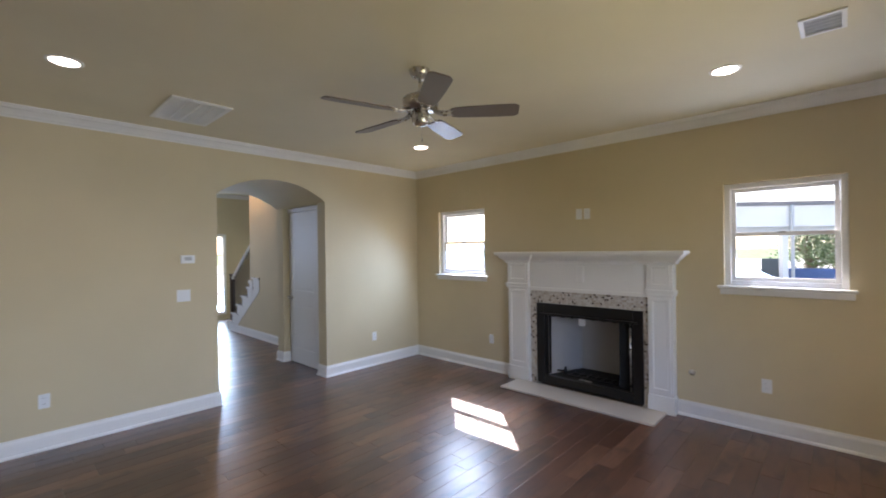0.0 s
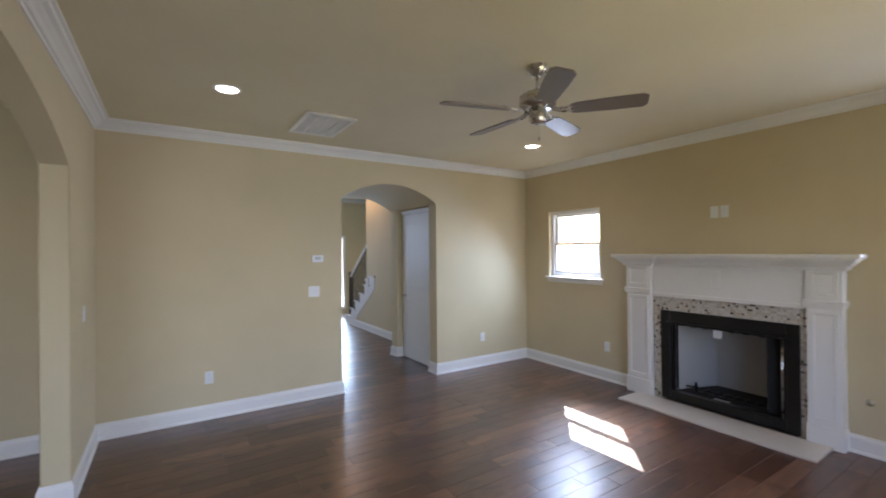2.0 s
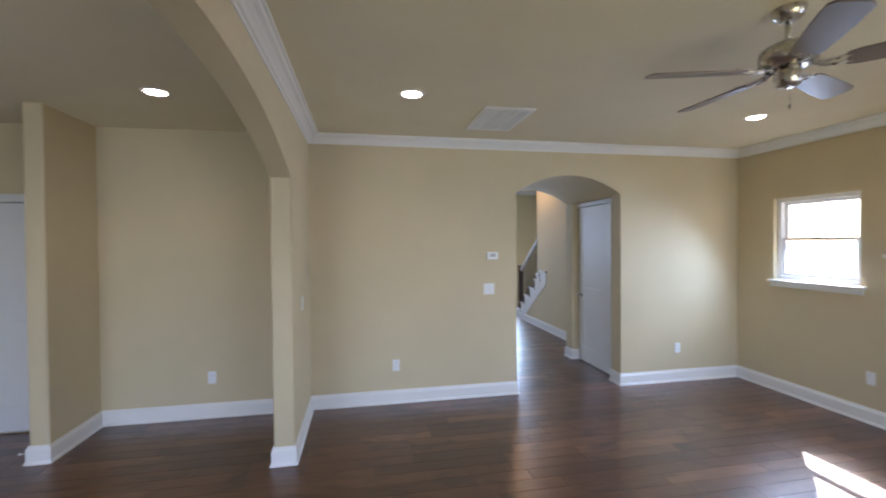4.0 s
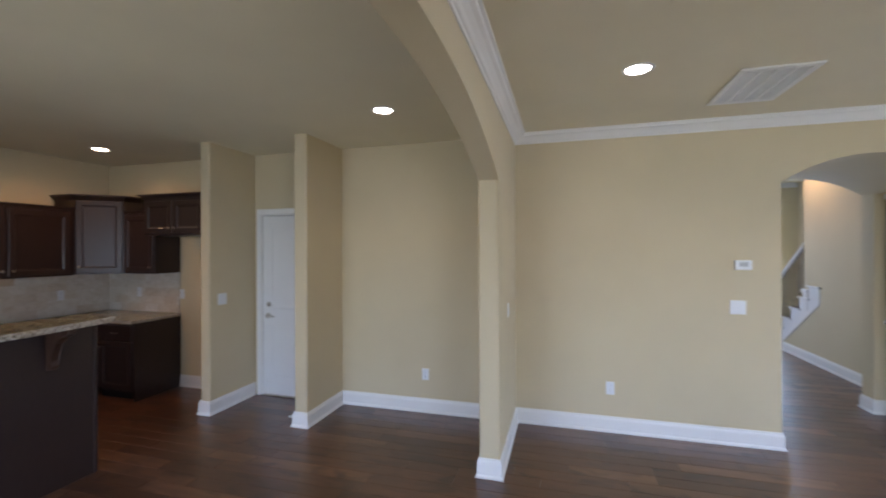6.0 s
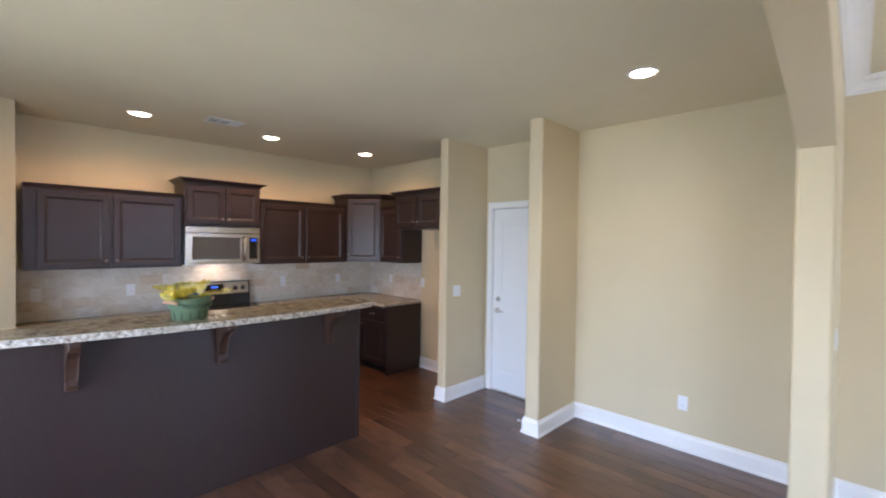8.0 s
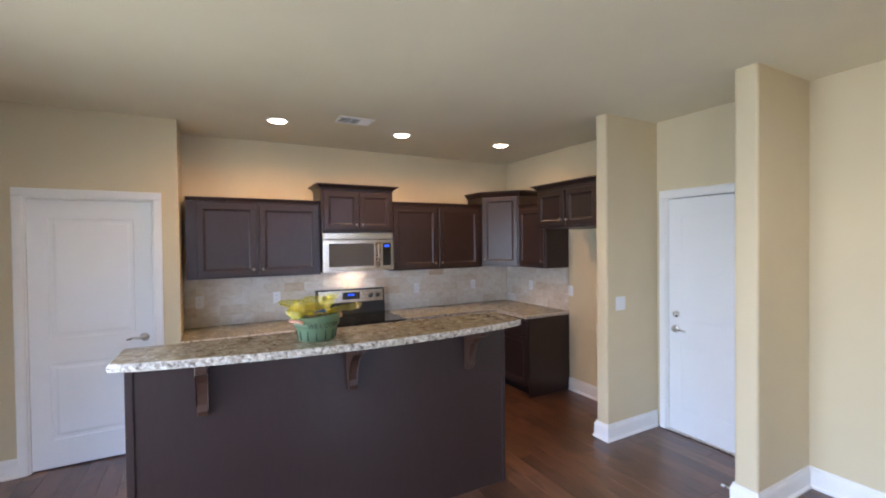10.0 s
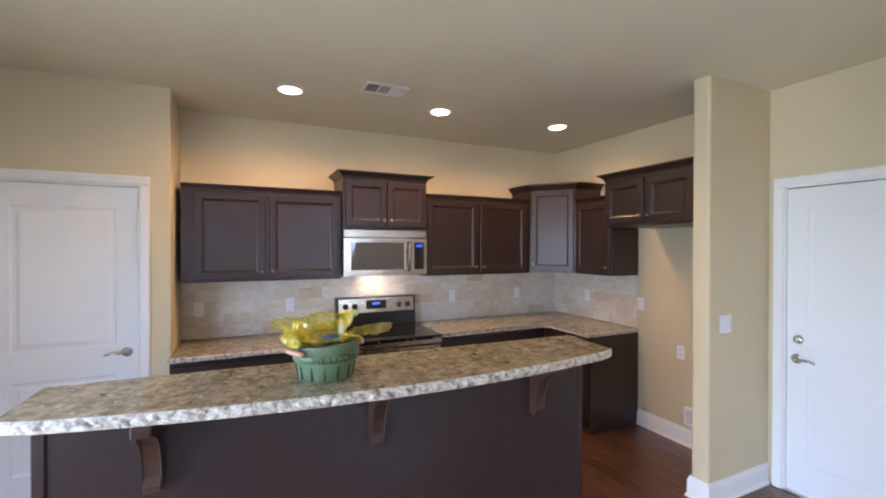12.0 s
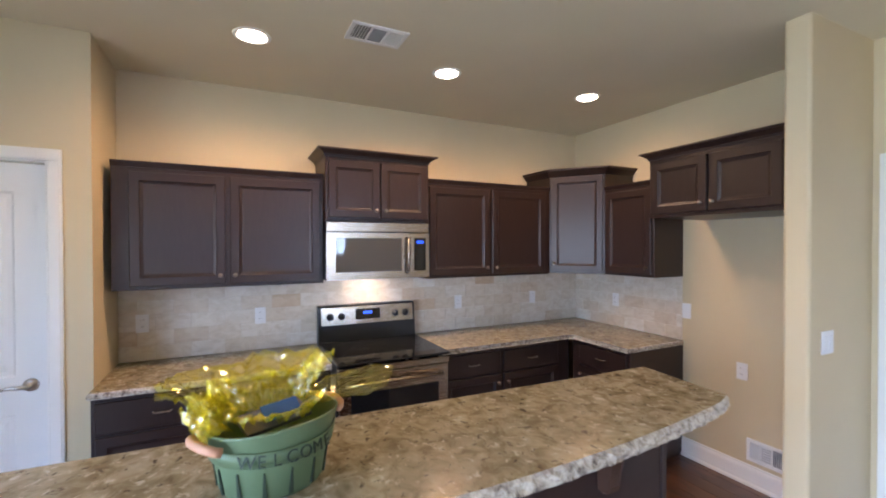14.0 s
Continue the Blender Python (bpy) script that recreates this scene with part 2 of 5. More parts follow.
BARK = painted("bark", (0.12, 0.085, 0.06), 0.9, 0.2, 30, 0.01, 0.7)
# cushion and chair colours paled to imitate outdoor glare
NAVY = painted("glare_paled_navy_cloth", (0.10, 0.16, 0.32), 0.8, 0.1)
CHAIRMETAL = plain("glare_paled_patio_metal", (0.12, 0.14, 0.145), 0.5)


def cello():
    """Thin tinted film: mostly see-through, with sharp glints."""
    m, nt, b = material("yellow_cellophane")
    v, _ = position(nt)
    n = noise_of(nt, v, 55, 4)
    r = ramp(nt, n, [(0.35, (0.97, 0.91, 0.30)), (0.7, (1.0, 0.98, 0.66))])
    tr = nt.nodes.new("ShaderNodeBsdfTransparent")
    nt.links.new(r.outputs[0], tr.inputs[0])
    b.inputs["Base Color"].default_value = (0.95, 0.85, 0.04, 1)
    b.inputs["Roughness"].default_value = 0.11
    b.inputs["Specular IOR Level"].default_value = 1.0
    b.inputs["Coat Weight"].default_value = 1.0
    bump(nt, b, n, 0.45, 0.004)
    gl = add(nt, "ShaderNodeBsdfGlossy", Roughness=0.10, Color=(1.0, 0.97, 0.80, 1))
    mx = nt.nodes.new("ShaderNodeMixShader")
    mx.inputs[0].default_value = 0.08
    top = nt.nodes.new("ShaderNodeMixShader")
    top.inputs[0].default_value = 0.13
    nt.links.new(tr.outputs[0], mx.inputs[1])
    nt.links.new(b.outputs[0], mx.inputs[2])
    nt.links.new(mx.outputs[0], top.inputs[1])
    nt.links.new(gl.outputs[0], top.inputs[2])
    nt.links.new(top.outputs[0], nt.nodes["Material Output"].inputs[0])
    return m


CELLO = cello()
BLUECARD = plain("blue_packet", (0.03, 0.085, 0.21), 0.22)
DARKCARD = plain("dark_packet", (0.022, 0.024, 0.03), 0.55)

# ---- builders ----


def part(name, bm, mat, parent=None, label="", smooth=False):
    """One bmesh as one mesh object under a thing or part."""
    me = bpy.data.meshes.new(name)
    bmesh.ops.recalc_face_normals(bm, faces=bm.faces)
    bm.to_mesh(me)
    bm.free()
    for m in (mat if isinstance(mat, (list, tuple)) else [mat]):
        me.materials.append(m)
    if smooth:
        for p in me.polygons:
            p.use_smooth = True
    ob = new(name, me)
    ob.parent = parent
    if label:
        ob["label"] = label
    return ob


def thing(name, m, label, category, group="", kind=""):
    ob = new(name)
    ob.empty_display_size = 0.1
    ob.matrix_world = m
    return tagged(ob, label, category, group, kind)


def box(bm, x0, x1, y0, y1, z0, z1, bev=0.0, seg=1):
    vs = [bm.verts.new((x, y, z)) for x in (x0, x1) for y in (y0, y1) for z in (z0, z1)]
    fs = [bm.faces.new([vs[i] for i in f]) for f in ((0, 1, 3, 2), (4, 6, 7, 5), (0, 4, 5, 1), (2, 3, 7, 6), (0, 2, 6, 4), (1, 5, 7, 3))]
    if bev:
        es = list({e for f in fs for e in f.edges})
        bmesh.ops.bevel(bm, geom=es, offset=bev, segments=seg, affect="EDGES", profile=0.5)
    return vs


def boxes(*rows, bev=0.0, seg=1):
    bm = bmesh.new()
    for r in rows:
        box(bm, *r, bev=bev, seg=seg)
    return bm


def prism(poly, axis, a, b, bm=None):
    """A 2D outline drawn out along an axis from a to b. axis x: (y, z); y: (x, z); z: (x, y)."""
    bm = bm or bmesh.new()

    def at(p, t):
        return {"x": (t, p[0], p[1]), "y": (p[0], t, p[1]), "z": (p[0], p[1], t)}[axis]

    lo = [bm.verts.new(at(p, a)) for p in poly]
    hi = [bm.verts.new(at(p, b)) for p in poly]
    n = len(poly)
    bm.faces.new(lo)
    bm.faces.new(hi[::-1])
    for i in range(n):
        bm.faces.new((lo[i], lo[(i + 1) % n], hi[(i + 1) % n], hi[i]))
    return bm


def lathe(profile, steps=24, bm=None, m=None):
    """A profile of (radius, z) turned round z."""
    bm = bm or bmesh.new()
    rings = []
    for r, z in profile:
        if r < 1e-6:
            rings.append([bm.verts.new((0, 0, z))])
        else:
            rings.append([bm.verts.new((r * math.cos(2 * math.pi * k / steps), r * math.sin(2 * math.pi * k / steps), z)) for k in range(steps)])
    for a, b in zip(rings, rings[1:]):
        for k in range(steps):
            k2 = (k + 1) % steps
            f = [a[k % len(a)], a[k2 % len(a)], b[k2 % len(b)], b[k % len(b)]]
            f = list(dict.fromkeys(f))
            if len(f) > 2:
                bm.faces.new(f)
    if m is not None:
        bmesh.ops.transform(bm, matrix=m, verts=[v for r in rings for v in r])
    return bm


def tube(points, radius, sides=8, bm=None):
    """A round bar through points."""
    bm = bm or bmesh.new()
    rings = []
    for i, p in enumerate(points):
        p = Vector(p)
        d = (Vector(points[min(i + 1, len(points) - 1)]) - Vector(points[max(i - 1, 0)])).normalized()
        u = d.orthogonal().normalized() if not rings else (last - d * last.dot(d)).normalized()
        last = u
        w = d.cross(u)
        r = radius[i] if isinstance(radius, (list, tuple)) else radius
        rings.append([bm.verts.new(p + r * (u * math.cos(2 * math.pi * k / sides) + w * math.sin(2 * math.pi * k / sides))) for k in range(sides)])
    for a, b in zip(rings, rings[1:]):
        for k in range(sides):
            bm.faces.new((a[k], a[(k + 1) % sides], b[(k + 1) % sides], b[k]))
    bm.faces.new(rings[0][::-1])
    bm.faces.new(rings[-1])
    return bm


def panel(bm, x0, x1, z0, z1, back, rings):
    """A closed slab facing -y whose front steps through rings of (inset, y)."""
    loops = [[(x0, back, z0), (x1, back, z0), (x1, back, z1), (x0, back, z1)]]
    for i, y in rings:
        loops.append([(x0 + i, y, z0 + i), (x1 - i, y, z0 + i), (x1 - i, y, z1 - i), (x0 + i, y, z1 - i)])
    vs = [[bm.verts.new(p) for p in l] for l in loops]
    bm.faces.new(vs[0][::-1])
    for a, b in zip(vs, vs[1:]):
        for k in range(4):
            bm.faces.new((a[k], a[(k + 1) % 4], b[(k + 1) % 4], b[k]))
    bm.faces.new(vs[-1])
    return bm


def arc(y0, y1, z_spring, rise, n=28):
    """Points of a shallow round arch from y0 to y1."""
    half, mid = (y1 - y0) / 2, (y0 + y1) / 2
    r = (half * half + rise * rise) / (2 * rise)
    a = math.asin(half / r)
    return [(mid + r * math.sin(a * (2 * k / n - 1)), z_spring + rise - r + r * math.cos(a * (2 * k / n - 1))) for k in range(n + 1)]


def run(name, profile, p0, p1, normal, mat, e0=0, e1=0, label="", category="baseboard"):
    """A moulding from p0 to p1; e0, e1: 1 mitred round an outer corner, -1 into an inner one."""
    p0, p1, nrm = Vector((*p0, 0)), Vector((*p1, 0)), Vector((*normal, 0))
    d = (p1 - p0).normalized()
    bm = bmesh.new()
    a = [bm.verts.new(p0 + nrm * o - d * o * e0 + Vector((0, 0, z))) for o, z in profile]
    b = [bm.verts.new(p1 + nrm * o + d * o * e1 + Vector((0, 0, z))) for o, z in profile]
    n = len(profile)
    bm.faces.new(a)
    bm.faces.new(b[::-1])
    for i in range(n):
        bm.faces.new((a[i], a[(i + 1) % n], b[(i + 1) % n], b[i]))
    return tagged(part(name, bm, mat), label, category, kind="structure")


BASE = [(0, 0), (0.026, 0), (0.026, 0.012), (0.019, 0.022), (0.016, 0.024), (0.016, 0.105), (0.013, 0.118), (0.008, 0.126), (0.006, 0.140), (0, 0.140)]
CROWN = [(0, 2.74), (0, 2.652), (0.009, 2.652), (0.013, 2.664), (0.026, 2.670), (0.038, 2.686), (0.062, 2.706), (0.084, 2.714), (0.090, 2.727), (0.108, 2.730), (0.108, 2.74)]


def base(p0, p1, normal, e0=0, e1=0):
    return run("baseboard", BASE, p0, p1, normal, TRIM, e0, e1, "white painted moulded baseboard along the wall")


def crown(p0, p1, normal, e0=0, e1=0):
    return run("trim", CROWN, p0, p1, normal, TRIM, e0, e1, "white painted crown moulding under the ceiling", "crown moulding")


# ---- structure ----
H = 2.74
NY, SY = 4.88, -0.40          # north and south wall faces
EX, KX, PX = 4.286, -5.93, -5.42   # east wall, kitchen back wall, pantry wall
T = 0.14


def wall(name, bm, label="beige painted plaster wall", mat=None):
    return tagged(part(name, bm, mat or WALL), label, "wall", kind="structure")


# north wall with the arched passage to the hall
a0, a1 = 1.452, 2.712
GD0, GD1 = -3.575, -2.765     # garage door leaf
bm = prism([(GD1 + 0.02, 0), (a0, 0), *arc(a0, a1, 2.195, 0.205), (a1, 0), (EX + T, 0), (EX + T, H), (KX - T, H), (KX - T, 0), (GD0 - 0.02, 0), (GD0 - 0.02, 2.07), (GD1 + 0.02, 2.07)], "y", NY, NY + 0.16)
wall("wall_north", bm, "beige painted wall with a wide arched passage")
# vaulted soffit and piers of the passage
bm = prism([(a0 - 0.14, H), (a0 - 0.14, 0), (a0, 0), *arc(a0, a1, 2.195, 0.205)[:-1], (a1, 2.195), (2.83, 2.195), (2.83, H)], "y", NY + 0.16, 6.02)
wall("wall_passage", bm, "beige vaulted passage between two arches")
bm = prism([(a0 - 1.2, H + .3), (a0 - 1.2, 0), (a0, 0), *arc(a0, a1, 2.195, 0.205), (a1, 0), (3.17, 0), (3.17, H + .3)], "y", 6.02, 6.20)
wall("wall_passage_end", bm, "beige wall with an arch towards the foyer")
bm = boxes((a1, 2.83, NY + 0.16, 5.06, 0, 2.195))
wall("wall_passage_jamb", bm, "beige jamb beside the passage door")
# east wall with two windows
WZ0, WZ1 = 1.225, 2.115
W1, W2 = (3.585, 4.420), (0.135, 0.935)
FB0, FB1 = 1.62, 2.77
bm = boxes((EX, EX + T, SY - T, W2[0], 0, H), (EX, EX + T, W2[1], FB0, 0, H), (EX, EX + T, FB1, W1[0], 0, H), (EX, EX + T, FB0, FB1, 0.93, H), (EX, EX + T, FB0, FB1, 0, 0.03), (EX, EX + T, W1[1], NY, 0, H),
           (EX, EX + T, *W2, 0, WZ0), (EX, EX + T, *W2, WZ1, H), (EX, EX + T, *W1, 0, WZ0), (EX, EX + T, *W1, WZ1, H))
wall("wall_east", bm, "beige painted wall with two small windows")
# south wall with a wide patio opening and a window
P0, P1, L0, L1 = -3.7, -1.4, 0.9, 2.9
bm = boxes((PX, P0, SY - T, SY, 0, H), (P0, P1, SY - T, SY, 2.15, H), (P1, L0, SY - T, SY, 0, H), (L0, L1, SY - T, SY, 0, 0.6), (L0, L1, SY - T, SY, 2.1, H), (L1, EX, SY - T, SY, 0, H))
wall("wall_south", bm, "beige painted wall with patio and window openings")
# pantry wall and kitchen walls
PD0, PD1 = 0.13, 0.895        # pantry door leaf
bm = boxes((PX - T, PX, SY - T, PD0 - 0.02, 0, H), (PX - T, PX, PD0 - 0.02, PD1 + 0.02, 2.065, H), (PX - T, PX, PD1 + 0.02, 1.085, 0, H))
wall("wall_pantry", bm, "beige painted wall beside the pantry door")
bm = boxes((KX, PX - T, 0.945, 1.085, 0, H))
wall("wall_kitchen_side", bm, "beige painted side wall of the kitchen")
bm = boxes((KX - T, KX, 0.945, NY, 0, H))
wall("wall_west", bm, "beige painted kitchen wall above the cabinets")
bm = boxes((PX - 1.2, PX - 1.06, SY - T, 0.945, 0, H), (PX - 1.06, PX - T, SY - T, SY, 0, H))
wall("wall_pantry_back", bm, "plain closet wall behind the pantry door")


def stub(name, x0, x1, y0):
    bm = bmesh.new()
    r = 0.018
    n = 5
    c = [(x0 + r - r * math.cos(k * math.pi / 2 / n), y0 + r - r * math.sin(k * math.pi / 2 / n)) for k in range(n + 1)]
    d = [(x1 - r + r * math.sin(k * math.pi / 2 / n), y0 + r - r * math.cos(k * math.pi / 2 / n)) for k in range(n + 1)]
    prism([*c, *d, (x1, NY), (x0, NY)], "z", 0, H, bm)
    wall(name, bm, "short beige wing wall with rounded corners")


stub("wall_wing_1", -2.700, -2.565, 4.222)
stub("wall_wing_2", -3.795, -3.680, 4.222)
# wide arch between living room and dining room
AX0, AX1 = -0.862, -0.712
prof = arc(0.64, 3.820, 2.155, 0.295, 40)
bm = prism([(SY, 0), (0.64, 0), *prof, (3.820, 0), (NY, 0), (NY, H), (SY, H)], "x", AX0, AX1)
es = [e for e in bm.edges if abs(e.verts[0].co.x - e.verts[1].co.x) < 1e-4 and all(0.5 < v.co.y < 3.9 for v in e.verts)]
bmesh.ops.bevel(bm, geom=es, offset=0.014, segments=3, affect="EDGES", profile=0.5)
wall("wall_arch", bm, "beige wall with a wide shallow arch")

# foyer beyond the passage
FH = 2.95
bm = boxes((3.17, 3.31, 6.20, 8.30, 0, FH))
prism([(8.301, 0.0), (9.36, 0.0), (8.301, 0.72)], "x", 3.172, 3.20, bm)
wall("wall_foyer_east", bm, "beige foyer wall enclosing the stairs")
bm = boxes((0.3, 0.44, 6.20, 10.80, 0, FH))
wall("wall_foyer_west", bm, "beige foyer wall")
SL0, SL1 = 3.40, 3.58
bm = boxes((0.3, SL0, 10.80, 10.94, 0, FH), (SL1, 4.5, 10.80, 10.94, 0, FH), (SL0, SL1, 10.80, 10.94, 0, 0.18), (SL0, SL1, 10.80, 10.94, 1.96, FH))
wall("wall_foyer_north", bm, "beige foyer wall with a narrow sidelight")
bm = boxes((4.22, 4.36, 6.20, 10.80, 0, FH), (3.31, 4.22, 6.20, 6.34, 0, FH))
wall("wall_stair", bm, "beige wall along the stairs")

bm = boxes((KX - T, EX + T, SY - T, NY + 0.16, H, H + 0.12))
tagged(part("ceiling", bm, CEIL), "beige painted flat ceiling", "ceiling", kind="structure")
bm = boxes((0.2, 4.5, 6.20, 11.0, FH, FH + 0.12), (a0 - .2, 3.0, NY + .16, 6.2, H + .3, H + .4))
tagged(part("ceiling_foyer", bm, CEIL), "beige painted foyer ceiling", "ceiling", kind="structure")

# mouldings
base((AX1, NY), (a0, NY), (0, -1), -1, 1)
base((a0, NY), (a0, 6.02), (1, 0), 1, 0)
base((a1, 5.06), (a1, NY), (-1, 0), 1, 1)
base((a1, NY), (EX, NY), (0, -1), 1, -1)
base((EX, NY), (EX, 3.165), (-1, 0), -1, 0)
base((EX, 1.315), (EX, SY), (-1, 0), 0, -1)
base((AX0, 3.820), (AX1, 3.820), (0, -1), 1, 1)
base((AX1, 3.820), (AX1, NY), (1, 0), 1, -1)
base((AX0, NY), (AX0, 3.820), (-1, 0), -1, 1)
base((-2.565, NY), (AX0, NY), (0, -1), -1, -1)
for x0, x1 in ((-2.700, -2.565), (-3.795, -3.680)):
    base((x0, 4.222), (x1, 4.222), (0, -1), 1, 1)
    base((x1, 4.222), (x1, NY), (1, 0), 1, -1)
    base((x0, NY), (x0, 4.222), (-1, 0), -1, 1)
base((-4.765, NY), (-3.795, NY), (0, -1), 0, -1)
base((PX, SY), (PX, 0.06), (1, 0), -1, 0)
base((PX, 0.965), (PX, 1.085), (1, 0), 0, 0)
base((PX, SY), (P0, SY), (0, 1), -1, 0)
base((P1, SY), (AX0, SY), (0, 1), 0, -1)
base((AX1, SY), (EX, SY), (0, 1), -1, -1)
base((2.83, 6.02), (a1, 6.02), (0, -1), -1, 1)
base((a1, 6.02), (a1, 6.20), (-1, 0), 1, 1)
base((3.17, 6.20), (3.17, 9.30), (-1, 0), 0, 0)
crown((AX1, NY), (EX, NY), (0, -1), -1, -1)
crown((EX, NY), (EX, SY), (-1, 0), -1, -1)
crown((AX1, SY), (AX1, NY), (1, 0), -1, -1)
crown((EX, SY), (AX1, SY), (0, 1), -1, -1)
FC = [(o, z + FH - H) for o, z in CROWN]
run("trim", FC, (0.44, 10.80), (4.22, 10.80), (0, -1), TRIM, -1, -1, "white painted crown moulding in the foyer", "crown moulding")

# ---- windows and doors ----


def window(name, m, w, h, label):
    """A single-hung window set in its opening. Local x across, y outwards, z up; origin at the opening's lower inner corner."""
    t = thing(name, m, label, "window", kind="structure")
    f = 0.045
    part("window_frame", boxes((0, f, 0.045, 0.125, 0, h), (w - f, w, 0.045, 0.125, 0, h), (f, w - f, 0.045, 0.125, 0, f), (f, w - f, 0.045, 0.125, h - f, h), bev=0.004), VINYL, t)
    mid = h * 0.50
    s = 0.032
    for z0, z1, y, nm in ((f, mid + 0.016, 0.060, "lower_sash"), (mid - 0.016, h - f, 0.092, "upper_sash")):
        x0, x1 = f + 0.002, w - f - 0.002
        sash = part(nm, boxes((x0, x0 + s, y, y + 0.026, z0, z1), (x1 - s, x1, y, y + 0.026, z0, z1), (x0 + s, x1 - s, y, y + 0.026, z0, z0 + s), (x0 + s, x1 - s, y, y + 0.026, z1 - s, z1), bev=0.003), VINYL, t)
        p = part("pane", boxes((x0 + s, x1 - s, y + 0.011, y + 0.015, z0 + s, z1 - s)), PANE, sash)
        p.visible_shadow = False
    part("sash_lock", boxes((w / 2 - 0.03, w / 2 + 0.03, 0.044, 0.060, mid + 0.006, mid + 0.018), (w / 2 - 0.008, w / 2 + 0.022, 0.036, 0.048, mid + 0.016, mid + 0.024), bev=0.002), PLATE_GREY, t)
    part("window_sill", boxes((-0.045, w + 0.045, -0.045, 0.044, -0.024, 0.002), bev=0.006, seg=2), TRIM, t)
    part("apron", boxes((-0.03, w + 0.03, -0.014, -0.001, -0.075, -0.024), bev=0.004), TRIM, t)
    return t


window("window_1", pose(EX, W1[1], WZ0, 0, 0, -90), W1[1] - W1[0], WZ1 - WZ0, "small white single-hung window bright with sun")
window("window_2", pose(EX, W2[1], WZ0, 0, 0, -90), W2[1] - W2[0], WZ1 - WZ0, "small white single-hung window towards a patio")


def lever(parent, x, z, y, way, label="satin nickel lever handle"):
    h = part("door_handle", lathe([(0, -0.004), (0.031, -0.004), (0.033, 0.0), (0.031, 0.008), (0.020, 0.012), (0.011, 0.014), (0.011, 0.045), (0, 0.045)], 24, m=pose(x, y, z, 90)), NICKEL, parent, label, True)
    pts = [(x, y - 0.043, z), (x + way * 0.03, y - 0.052, z + 0.002), (x + way * 0.075, y - 0.052, z + 0.004), (x + way * 0.115, y - 0.046, z - 0.006)]
    part("lever", tube(pts, [0.010, 0.0095, 0.008, 0.006], 10), NICKEL, h, "", True)
    return h


def casing(t, w, h, y=0.0, wide=0.062):
    """Flat moulded casing round a door leaf w by h; local front -y."""
    c = wide
    g = 0.012
    for nm, b in (("side_casing", (-g - c, -g, h + g)), ("side_casing", (w + g, w + g + c, h + g))):
        part(nm, boxes((b[0], b[1], y - 0.017, y - 0.001, 0, b[2]), (b[0] + 0.008, b[1] - 0.008, y - 0.021, y - 0.017, 0, b[2]), bev=0.003), TRIM, t)
    part("head_casing", boxes((-g - c, w + g + c, y - 0.017, y - 0.001, h + g, h + g + c), (-g - c + 0.008, w + g + c - 0.008, y - 0.021, y - 0.017, h + g + 0.008, h + g + c - 0.008), bev=0.003), TRIM, t)
    part("jamb", boxes((-0.018, -0.003, y, y + 0.13, 0, h + 0.003), (w + 0.003, w + 0.018, y, y + 0.13, 0, h + 0.003), (-0.018, w + 0.018, y, y + 0.13, h + 0.003, h + 0.018)), TRIM, t)


def leaf(t, w, h, panels, y=0.012, depth=1.0):
    """A moulded two-panel door leaf."""
    bm = bmesh.new()
    box(bm, 0, w, y + 0.006, y + 0.038, 0.012, h)
    xs = 0.115
    zs = [0.012] + [z for p in panels for z in p] + [h]
    box(bm, 0, xs, y, y + 0.006, 0.012, h)
    box(bm, w - xs, w, y, y + 0.006, 0.012, h)
    for k in range(0, len(zs), 2):
        box(bm, xs, w - xs, y, y + 0.006, zs[k], zs[k + 1])
    for z0, z1 in panels:
        panel(bm, xs, w - xs, z0, z1, y + 0.0065, [(0.001, y + 0.002 * depth), (0.012, y + 0.0055 * depth), (0.030, y + 0.0055 * depth), (0.048, y + 0.0015 * depth)])
    return part("leaf", bm, DOOR, t)


d = thing("door_1", pose(PX, PD0, 0, 0, 0, 90), "closed white two-panel pantry door with a lever handle", "door", kind="structure")
casing(d, PD1 - PD0, 2.045)
leaf(d, PD1 - PD0, 2.04, [(0.22, 0.80), (0.985, 1.90)])
lever(d, PD1 - PD0 - 0.06, 0.94, 0.012, -1)
# solid dark strip paints the shade below the pantry leaf
part("gap_shade_strip", boxes((0, PD1 - PD0, 0.02, 0.05, 0.001, 0.011)), SLOT, d, "dark strip standing in for shade under the door")

d = thing("door_2", pose(GD0, NY, 0), "closed white steel door with a deadbolt and a lever handle", "door", kind="structure")
casing(d, GD1 - GD0, 2.045)
leaf(d, GD1 - GD0, 2.04, [(0.22, 0.80), (0.985, 1.90)], depth=0.45)
lever(d, 0.058, 0.905, 0.012, 1)
# unseen full-height board, added to stop outside light leaking round the leaf
part("door_stop", boxes((-0.03, GD1 - GD0 + 0.03, 0.07, 0.10, 0.012, 2.075)), SLOT, d, "dark board added behind the door to block light")
b = part("deadbolt", lathe([(0, -0.004), (0.028, -0.004), (0.030, 0), (0.028, 0.010), (0.018, 0.016), (0.012, 0.017), (0, 0.017)], 24, m=pose(0.066, 0.012, 1.035, 90)), NICKEL, d, "round nickel deadbolt", True)
part("thumb_turn", boxes((0.062, 0.070, -0.018, -0.004, 1.022, 1.048), bev=0.002), NICKEL, b)
part("threshold", boxes((-0.01, GD1 - GD0 + 0.01, -0.020, 0.12, 0.001, 0.011), bev=0.003), NICKEL, d, "grey metal threshold")

